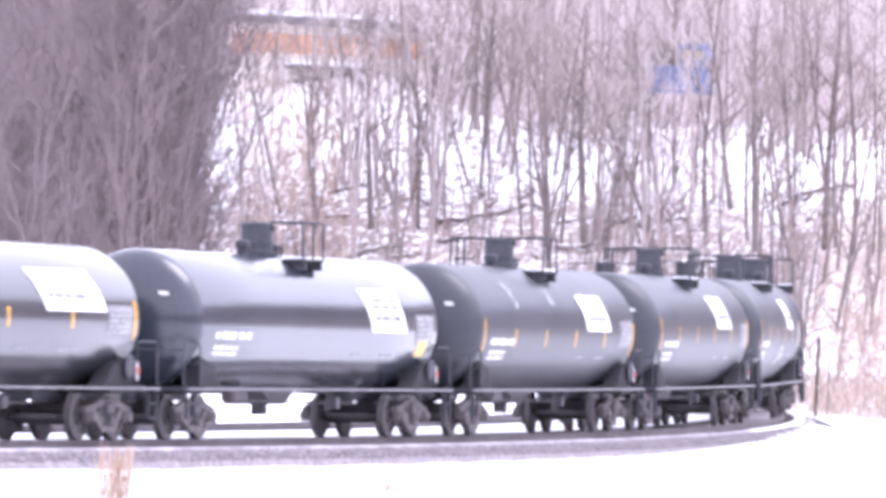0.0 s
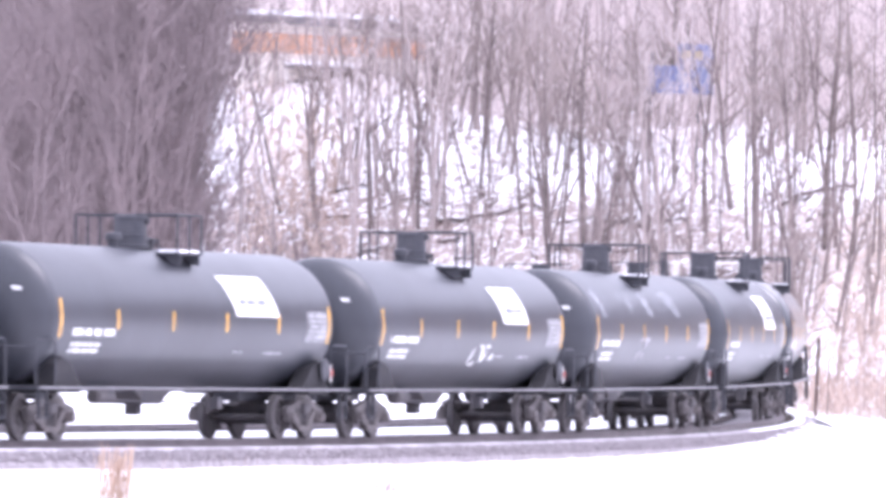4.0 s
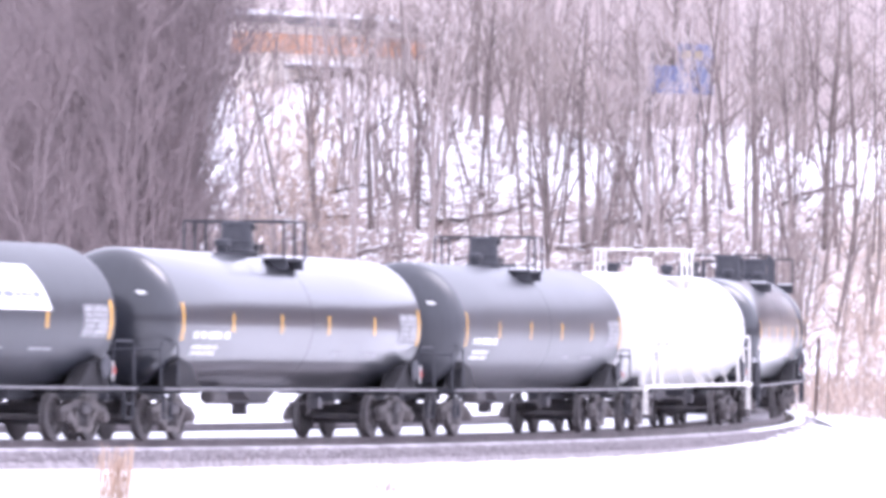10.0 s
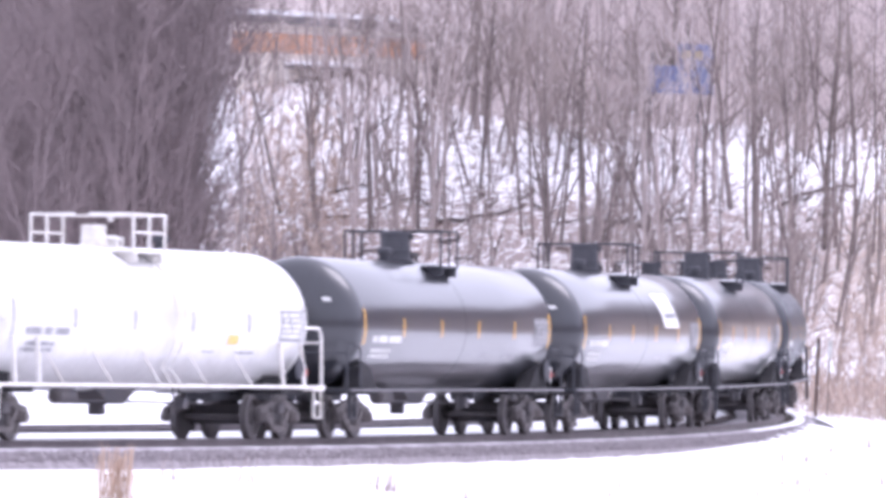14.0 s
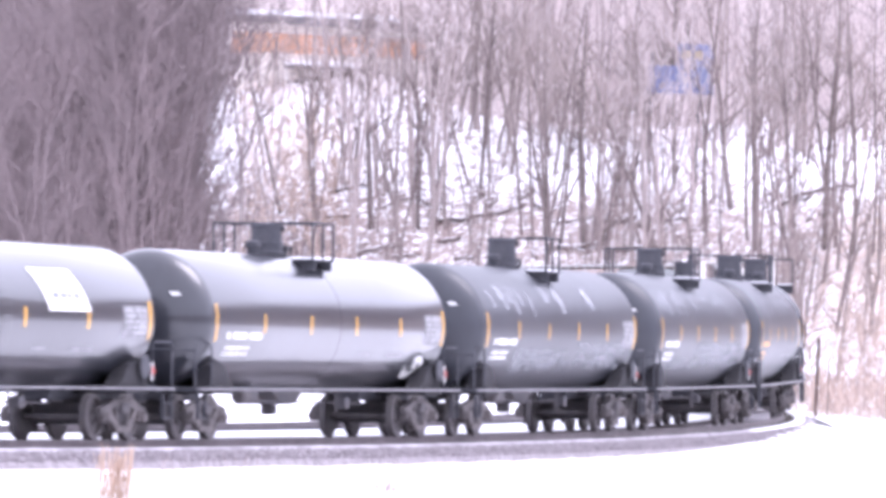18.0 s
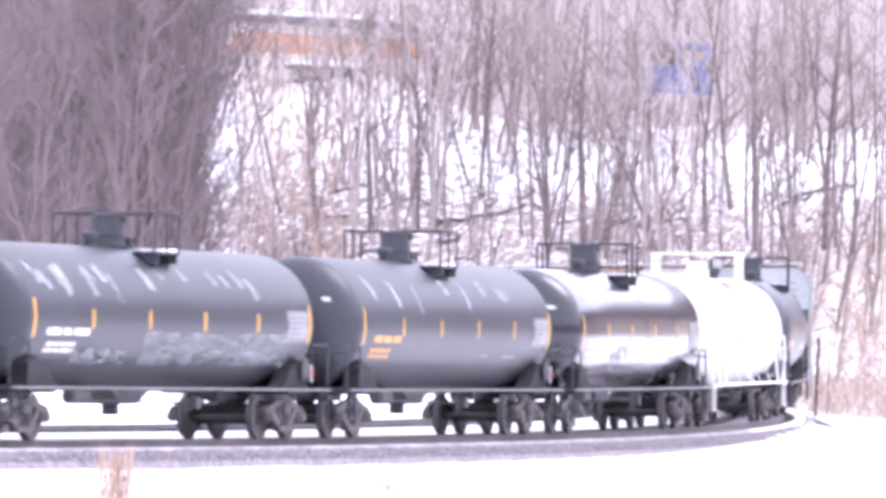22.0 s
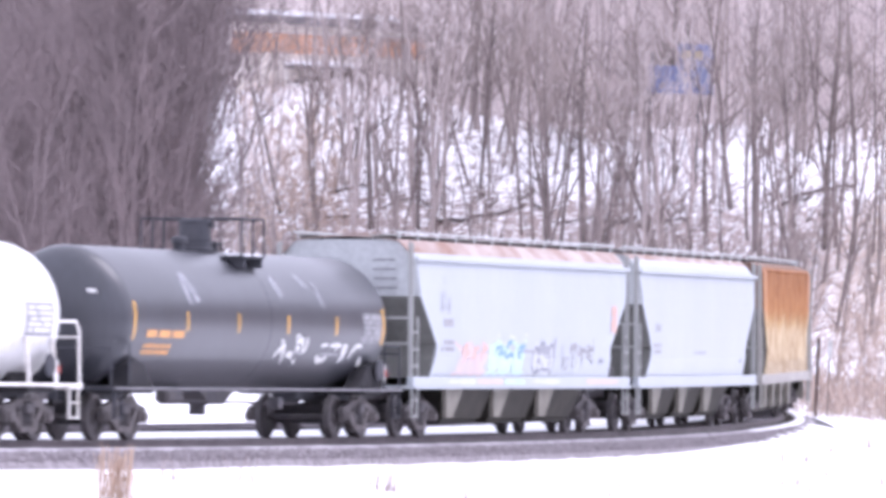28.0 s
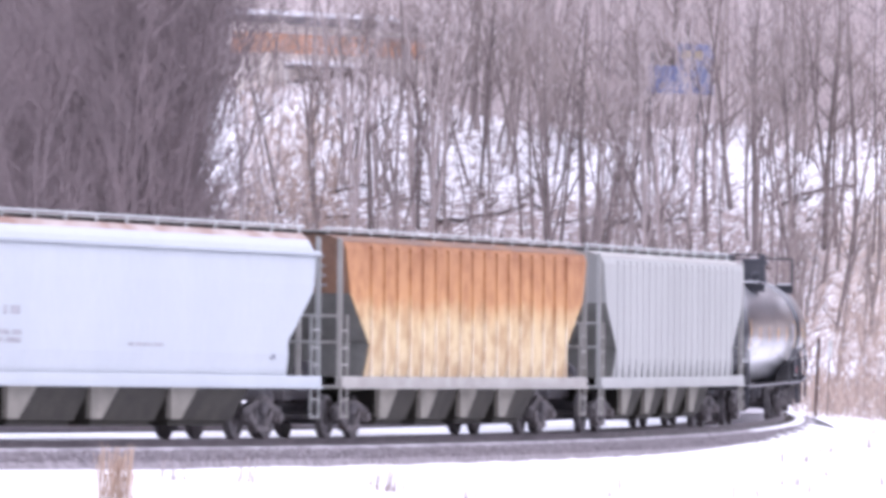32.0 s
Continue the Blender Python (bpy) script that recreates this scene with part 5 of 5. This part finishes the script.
def woods(name, count, seed, u0, u1, near, far, bark, label, base, hh=(9, 13), rr=(0.05, 0.11), limbs=14, twigs=4, start=0.12, thin=None, fat=1.0, spread=0.7, lean=0.07):
    """Far trees and brush that nobody could count, in one mesh."""
    rng = random.Random(seed)
    kinds = [grow(random.Random(seed * 50 + k), h=rng.uniform(*hh), r=rng.uniform(*rr), limbs=limbs, twigs=twigs, forks=k % 3, start=start, spread=spread, lean=lean, fat=fat) for k in range(6)]
    packs = []
    for tv, tf, wv, wf in kinds:
        v = np.array(tv + wv)
        f = np.array(tf + [tuple(i + len(tv) for i in q) for q in wf])
        packs.append((v, f))
    vs, fs, off = [], [], 0
    for _ in range(count):
        v, f = packs[rng.randrange(6)]
        u = rng.uniform(u0, u1)
        if thin and thin[0] < u < thin[1] and rng.random() < 0.85:
            continue
        x, y = spot(u, base(u) + near + (far - near) * rng.random())
        a, s = rng.uniform(0, 6.28), rng.uniform(0.75, 1.25)
        rot = np.array([[math.cos(a), -math.sin(a), 0], [math.sin(a), math.cos(a), 0], [0, 0, 1]]) * s
        vs.append(v @ rot.T + np.array((x, y, ground_z(x, y))))
        fs.append(f + off)
        off += len(v)
    me = bpy.data.meshes.new(name)
    vs, fs = np.concatenate(vs), np.concatenate(fs)
    me.vertices.add(len(vs))
    me.vertices.foreach_set("co", vs.ravel().astype(np.float32))
    me.loops.add(fs.size)
    me.loops.foreach_set("vertex_index", fs.ravel().astype(np.int32))
    me.polygons.add(len(fs))
    me.polygons.foreach_set("loop_start", np.arange(0, fs.size, 4, dtype=np.int32))
    me.update(calc_edges=True)
    me.materials.append(bark)
    ob = new(name, me)
    return tagged(ob, label, "woods", kind="stuff")


def brow_dist(u):
    """Distance of the hill's brow along the bearing u."""
    dist = edge_dist(u)
    while math.hypot(spot(u, dist)[0] - CX, dist - CY) - RC < 36:
        dist += 1.0
    return dist


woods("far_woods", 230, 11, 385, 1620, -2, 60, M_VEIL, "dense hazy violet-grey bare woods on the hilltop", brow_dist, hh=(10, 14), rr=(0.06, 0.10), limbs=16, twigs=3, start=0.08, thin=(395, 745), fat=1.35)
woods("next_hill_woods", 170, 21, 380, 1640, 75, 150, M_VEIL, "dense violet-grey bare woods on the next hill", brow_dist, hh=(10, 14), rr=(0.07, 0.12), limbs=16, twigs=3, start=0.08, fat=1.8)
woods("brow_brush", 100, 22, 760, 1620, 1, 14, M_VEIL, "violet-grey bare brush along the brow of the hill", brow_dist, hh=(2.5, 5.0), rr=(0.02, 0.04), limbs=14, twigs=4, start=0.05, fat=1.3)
woods("dark_thicket", 128, 12, -70, 285, 85, 135, M_THICKET, "dense dark brown thicket of bare trees", lambda u: 170.0, hh=(12, 15.5), rr=(0.035, 0.055), limbs=30, twigs=5, fat=1.1, start=0.05, lean=0.03, spread=0.5)
woods("thicket_edge", 30, 18, 255, 308, 88, 125, M_THICKET, "dark brown bare trees at the edge of the thicket", lambda u: 170.0, hh=(12.5, 15), rr=(0.035, 0.055), limbs=30, twigs=5, fat=1.1, start=0.05, lean=0.015, spread=0.3)
woods("thicket_foot", 18, 24, 285, 338, 88, 125, M_THICKET, "low brown brush at the foot of the thicket", lambda u: 170.0, hh=(4.5, 8.0), rr=(0.03, 0.045), limbs=22, twigs=4, start=0.05, lean=0.1, spread=0.5)
woods("hill_brush", 220, 13, 420, 1600, 30, 95, M_TWIG, "low bare brush in the snow on the lower slope", edge_dist, hh=(1.0, 2.4), rr=(0.015, 0.03), limbs=7, twigs=2, fat=1.2)
SAPLINGS = [tree_thing(400 + k, M_BARK, M_TWIG, "thin bare sapling leaning on the snowy slope", name="sapling", category="sapling", group="saplings on the slope", h=3.2 + 0.55 * k, r=0.03 + 0.005 * k, limbs=9, twigs=3, forks=k % 3, start=0.35, lean=0.25, spread=0.9) for k in range(6)]
rng = random.Random(16)
for i in range(120):
    u = rng.uniform(420, 1425)
    x, y = spot(u, edge_dist(u) + rng.uniform(45, 95))
    size = rng.uniform(0.75, 1.25)
    m = Matrix.Translation((x, y, ground_z(x, y))) @ Matrix.Rotation(rng.uniform(0, 6.28), 4, "Z") @ Matrix.Diagonal((size, size, size, 1))
    if i < 6:
        SAPLINGS[i].matrix_basis = m
    else:
        copy_thing(SAPLINGS[i % 6], m)
woods("tan_brush", 110, 23, 405, 600, 42, 68, M_WEED, "pale tan bare brush on the bank below the house", edge_dist, hh=(1.5, 3.2), rr=(0.02, 0.035), limbs=12, twigs=4, lean=0.2, spread=0.9)
woods("bank_brush", 34, 17, 1405, 1660, 24, 70, M_WEED, "tan bare brush on the bank beyond the track", edge_dist, hh=(2.0, 4.2), rr=(0.02, 0.04), limbs=13, twigs=3)
woods("bank_saplings", 28, 19, 1340, 1640, 45, 110, M_TWIG, "leaning bare saplings on the bank", edge_dist, hh=(4.0, 8.0), rr=(0.04, 0.08), limbs=14, twigs=2, start=0.15, fat=1.3)
woods("foot_brush", 60, 15, 395, 610, 3, 46, M_THICKET, "brown bare brush beside the dark thicket", edge_dist, hh=(2.0, 4.5), rr=(0.02, 0.04), limbs=12, twigs=4)
# out of view: here for its dark band mirrored in the tanks
woods("side_woods", 230, 14, 1700, 6500, 15, 110, M_THICKET, "bare woods on the slope beside the line", lambda u: edge_dist(min(u, 1950)) if u < 1950 else 300 - 0.018 * (u - 1950), hh=(11, 15), rr=(0.3, 0.5), limbs=12, twigs=1, start=0.12)


# ---- fallen trunks on the lower slope, snow lying along them ----
def fallen_log(seed, u, height, length, r, turn):
    rng = random.Random(seed)
    d = edge_dist(u) + 30.0
    while ground_z(*spot(u, d)) < height and d < 480:
        d += 0.5
    x, y = spot(u, d)
    log = new("fallen_log")
    tagged(log, "dead fallen trunk lying on the slope under snow", "log", group="fallen logs on the slope")
    a = math.atan2(x - CX, CY - y) + math.radians(turn)      # about level along the slope
    n, spine = 7, []
    for k in range(n):
        q = (k / (n - 1) - 0.5) * length
        px, py = x + q * math.cos(a), y + q * math.sin(a)
        spine.append(Vector((px, py, ground_z(px, py) + r * 0.9 + rng.uniform(0, 0.12))))
    bm = B()
    tube(bm, spine, r, 7)
    for _ in range(5):
        p = spine[rng.randrange(1, n - 1)]
        tube(bm, [p, p + Vector((rng.uniform(-0.5, 0.5), rng.uniform(-0.3, 0.3), rng.uniform(0.3, 0.9)))], r * 0.22, 4)
    part("stem", bm, M_BARK, log)
    part("snow_cap", tube(B(), [p + Vector((0, 0, r * 0.75)) for p in spine[1:-1]], r * 0.62, 6), M_SNOW, log, "white snow along the top")


rng = random.Random(88)
for k in range(58):
    fallen_log(500 + k, 560 + 900 * ((k * 0.618) % 1.0), rng.uniform(2.6, 8.2), rng.uniform(1.2, 3.6), rng.uniform(0.05, 0.11), rng.gauss(0, 30))


# ---- tall straight trees along the brow, before the house and the board ----
CREST = []
for k in range(6):
    rng = random.Random(180 + k)
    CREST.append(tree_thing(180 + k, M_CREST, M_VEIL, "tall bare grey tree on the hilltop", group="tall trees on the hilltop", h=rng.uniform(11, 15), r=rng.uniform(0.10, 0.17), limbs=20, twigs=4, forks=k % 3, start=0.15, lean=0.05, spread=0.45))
crest_used = set()


def plant_crest(k, u, dist, size):
    x, y = spot(u, dist)
    m = Matrix.Translation((x, y, ground_z(x, y))) @ Matrix.Rotation(u * 0.37, 4, "Z") @ Matrix.Diagonal((size, size, size, 1))
    if k in crest_used:
        return copy_thing(CREST[k], m)
    crest_used.add(k)
    CREST[k].matrix_basis = m


rng = random.Random(31)
# before the house
for k, u in enumerate((412, 470, 530, 553, 590, 612, 645, 668, 690, 705, 722, 740, 756, 772)):
    plant_crest(k % 6, u + rng.uniform(-6, 6), 392 + rng.uniform(0, 34), rng.uniform(0.85, 1.15))
# before the blue board
for k, u in enumerate((1108, 1133, 1160, 1202, 1248, 1262)):
    plant_crest((k * 5) % 6, u, 362 + rng.uniform(0, 20), rng.uniform(0.85, 1.1))
# along the rest of the brow
for k in range(44):
    u = rng.uniform(790, 1580)
    plant_crest(k % 6, u, brow_dist(u) + rng.uniform(-6, 14), rng.uniform(0.8, 1.15))


# ---- house on the hill, seen through the trees ----
def house():
    hs = new("house")
    tagged(hs, "house with orange brick upper wall and snowy roof", "house")
    x0, x1, y0, y1 = -11.6, -1.6, 431.0, 438.0
    part("lower_wall", box(B(), x0 + 0.4, x1 - 0.2, y0, y1, 8.5, 14.75), M_CREAMWALL, hs, "cream sided lower wall")
    part("upper_wall", box(B(), x0, x1, y0 - 0.1, y1, 14.75, 15.75), M_ORANGEWALL, hs, "orange brick upper wall")
    part("frieze", box(B(), x0, x1, y0 - 0.14, y1, 15.75, 16.3), M_CREAMWALL, hs)
    part("roof", prism(B(), [(x0 - 0.6, 16.30), (x1 + 0.5, 16.05), (x1 + 0.4, 16.2), (x1 - 2.0, 16.62), (x0 - 0.6, 16.66)], y0 - 0.9, y1 + 0.5), M_ROOF, hs)
    part("snow_cover", prism(B(), [(x0 - 0.55, 16.664), (x1 - 2.0, 16.624), (x1 + 0.35, 16.22), (x1 - 1.9, 16.86), (x0 - 0.5, 16.92)], y0 - 0.93, y1 + 0.4), M_SNOW, hs, "white snow on the roof")
    part("porch_roof", box(B(), -8.9, -4.9, y0 - 1.8, y0 - 0.1, 13.98, 14.1, 0.03), M_ROOF, hs)
    part("porch_snow", box(B(), -8.8, -5.0, y0 - 1.75, y0 - 0.1, 14.124, 14.36, 0.08), M_SNOW, hs, "snow lying on the porch roof")
    for x in (-8.7, -6.9, -5.1):
        part("porch_post", box(B(), x - 0.06, x + 0.06, y0 - 1.7, y0 - 1.58, 7.0, 13.95), M_WHITESTEEL, hs)


house()


# ---- blue board on posts among the trees ----
def blue_board():
    b = new("road_sign")
    tagged(b, "blue sheet metal board on posts among bare trees", "sign")
    y = 385.0
    part("board", box(B(), 8.75, 11.75, y, y + 0.05, 12.5, 13.75, 0.01), M_BLUE, b)
    part("upper_board", box(B(), 10.05, 11.7, y, y + 0.05, 13.8, 14.8, 0.01), M_BLUE, b)
    for x in (10.45, 11.0):
        part("yellow_emblem", box(B(), x - 0.2, x + 0.2, y - 0.02, y - 0.004, 14.1, 14.5), M_DULLOCHRE, b)
    for x in (8.9, 11.1):
        part("post", box(B(), x - 0.06, x + 0.06, y + 0.06, y + 0.16, 6.5, 14.4), M_BLACKPART, b)


blue_board()


# ---- posts beside the line ----
def line_post():
    p = new("line_post")
    tagged(p, "thin brown wooden post standing in the snow", "post")
    part("shaft", disc_stack(B(), "z", (0, 0, -0.3), [(0, 0.06), (2.85, 0.05), (2.93, 0.03)], 8), M_POST, p)
    part("wire_clip", box(B(), -0.02, 0.02, -0.075, -0.045, 2.2, 2.32), M_GEAR, p)
    p.matrix_basis = pose(12.25, 276, ground_z(12.25, 276) - 0.02)


line_post()


def marker():
    p = new("trackside_marker")
    tagged(p, "small white marker board on a thin post", "marker")
    part("shaft", disc_stack(B(), "z", (0, 0, -0.3), [(0, 0.025), (2.9, 0.025)], 6), M_POST, p)
    part("plate", box(B(), -0.08, 0.08, -0.045, -0.027, 2.0, 2.55, 0.01), M_WHITEMARK, p, "white painted plate")
    p.matrix_basis = pose(12.68, 277.0, ground_z(12.68, 277.0) - 0.02)


marker()


# ---- dry grass and weeds ----
def blades(rng, count, radius, h0, h1, width, lean, plume=0.0):
    v, f = [], []
    for _ in range(count):
        a, rr = rng.uniform(0, 6.28), radius * rng.random() ** 0.6
        x, y = rr * math.cos(a), rr * math.sin(a)
        h, d = rng.uniform(h0, h1), rng.uniform(0, 6.28)
        ln = lean * h * rng.uniform(0.2, 1.0)
        w = width * rng.uniform(0.6, 1.2)
        t = rng.uniform(0, 3.14)
        wx, wy = w * math.cos(t), w * math.sin(t)
        b = len(v)
        for k in range(5):
            u = k / 4
            cx, cy, cz = x + ln * u * u * math.cos(d), y + ln * u * u * math.sin(d), h * u - 0.08
            s = (1 - 0.75 * u) if not plume or k < 3 else plume
            v += [(cx - wx * s, cy - wy * s, cz), (cx + wx * s, cy + wy * s, cz), (cx - wy * s * 0.5, cy + wx * s * 0.5, cz)]
            if k:
                q = b + 3 * k
                f += [(q - 3, q - 2, q + 1, q), (q - 2, q - 1, q + 2, q + 1), (q - 1, q - 3, q, q + 2)]
    return v, f


def clump(name, label, seed, x, y, material, **kw):
    rng = random.Random(seed)
    ob = new(name, raw_mesh(name, *blades(rng, **kw), material))
    ob.matrix_basis = pose(x, y, ground_z(x, y))
    return tagged(ob, label, "dry grass", group="dry weeds in the snow")


clump("grass_tuft", "tall tan dry grass tuft standing in the snow", 41, -4.60, 120.0, M_STRAW, count=170, radius=0.25, h0=0.7, h1=1.65, width=0.005, lean=0.12, plume=1.7)


def weed_stalks():
    """Thin stalks, singly and in small clumps, that poke through the snow."""
    rng = random.Random(60)
    v, f = [], []
    spots = [(p, 20, 0.40, 0.65, 0.018) for p in ((-4.9, 158.0), (-3.6, 158.5), (-1.0, 161.5), (3.4, 166.0), (7.6, 182.0), (8.0, 176.0), (9.6, 185.0), (10.4, 178.0), (11.3, 190.0), (8.8, 192.0), (6.2, 171.0), (0.6, 157.0), (8.48, 201.4), (8.9, 204.0), (9.64, 220.7), (10.86, 231.0), (11.31, 224.3), (12.67, 243.4), (9.9, 215.0), (-0.95, 160.0))]
    for _ in range(420):
        y = rng.uniform(120, 245)
        k = rng.uniform(-0.055, 0.055)
        spots.append(((k * y, y), rng.randint(1, 4), 0.10, rng.uniform(0.12, 0.30), 0.012))
    for (x, y), count, radius, tall, width in spots:
        r = math.hypot(x - CX, y - CY) - RC
        if r < 3.2:
            continue
        bv, bf = blades(rng, count, radius, 0.12, tall, width, 0.35)
        z, b = ground_z(x, y), len(v)
        v += [(px + x, py + y, pz + z) for px, py, pz in bv]
        f += [tuple(i + b for i in q) for q in bf]
    tagged(new("weed_stalks", raw_mesh("weed_stalks", v, f, M_WEEDDARK)), "thin dry weed stalks poking through the snow", "weeds", kind="stuff")


weed_stalks()


def weed_bank():
    rng = random.Random(77)
    v, f = [], []
    for _ in range(110):
        u = rng.uniform(1425, 1640)
        x, y = spot(u, edge_dist(u) + rng.uniform(22, 66))
        bv, bf = blades(rng, 9, 0.7, 0.3, 1.6, 0.010, 0.5, plume=2.2)
        z, b = ground_z(x, y), len(v)
        v += [(px + x, py + y, pz + z) for px, py, pz in bv]
        f += [tuple(i + b for i in q) for q in bf]
    tagged(new("weed_bank", raw_mesh("weed_bank", v, f, M_WEED)), "bank of tall tan dry weeds beyond the track", "weeds", kind="stuff")


weed_bank()


def ballast_stones():
    """Loose stones over the shoulder of the ballast."""
    rng = random.Random(8)
    v, f = [], []
    for _ in range(7500):
        arc, o = rng.uniform(25, 118), rng.uniform(1.40, 2.05)
        z = float(np.interp(o, [1.3, 1.45, 1.75, 2.12, 2.4], [-0.21, -0.21, -0.30, -0.41, -0.50]))
        p = on_line(arc, o, z)
        s = rng.uniform(0.02, 0.045)
        b = len(v)
        for d in ((1, 0, 0), (-1, 0, 0), (0, 1, 0), (0, -1, 0), (0, 0, 1), (0, 0, -1)):
            v.append((p.x + s * d[0] * rng.uniform(0.7, 1.3), p.y + s * d[1] * rng.uniform(0.7, 1.3), p.z + s * d[2] * rng.uniform(0.6, 1.1)))
        f += [(b + i, b + j, b + 4) for i, j in ((0, 2), (2, 1), (1, 3), (3, 0))] + [(b + j, b + i, b + 5) for i, j in ((0, 2), (2, 1), (1, 3), (3, 0))]
    tagged(new("ballast_stones", raw_mesh("ballast_stones", v, f, M_BALLAST)), "loose grey stones on the ballast shoulder", "stones", kind="stuff")


ballast_stones()


def ties():
    bm = box(B(), -0.115, 0.115, -1.29, 1.29, -0.34, -0.172, 0.012)
    me = link_mesh("tie", bm, M_TIE)
    for k in range(230):
        arc = -8 + k * 0.53
        t = part("tie", me, None, ballast)
        a = arc / RC
        t.matrix_basis = Matrix.Translation(on_line(arc)) @ Euler((CANT, 0, math.atan2(-math.cos(a), -math.sin(a)) + 0.01 * math.sin(k * 7.3)), "XYZ").to_matrix().to_4x4()


ties()


# ---- movement: every car along the line, every wheelset turning ----
def car_pose(arc, pivot):
    f, r = on_line(arc + pivot), on_line(arc - pivot)
    d = f - r
    yaw, tilt = math.atan2(d.y, d.x), -math.atan2(d.z, math.hypot(d.x, d.y))
    m = (f + r) / 2
    return Matrix.Translation(m) @ Euler((CANT, tilt, yaw), "XYZ").to_matrix().to_4x4()


def motions():
    for s, car, pivot in TRAIN:
        walk(car, [(i * 0.5, car_pose(s + travelled(i * 0.5), pivot)) for i in range(65)])
        for tr in car.children:
            if not tr.name.startswith("truck"):
                continue
            at = s + tr.matrix_basis.translation.x
            for ws in tr.children:
                if ws.name.startswith("wheelset"):
                    x = ws.matrix_basis.translation.x
                    first = [k for k in range(0, 961) if -6 < at + x + travelled(k / 30) < 122]
                    if not first:
                        continue
                    ks = range(first[0], first[-1] + 1)
                    rows = [(k / 30, pose(x, 0, WHEEL_R, 0, math.degrees((travelled(k / 30) - travelled(ks[0] / 30)) / WHEEL_R), 0)) for k in ks]
                    if ks[0] > 0:
                        rows.insert(0, (0, rows[0][1]))
                    if ks[-1] < 960:
                        rows.append((32.0, rows[-1][1]))
                    walk(ws, rows)


motions()
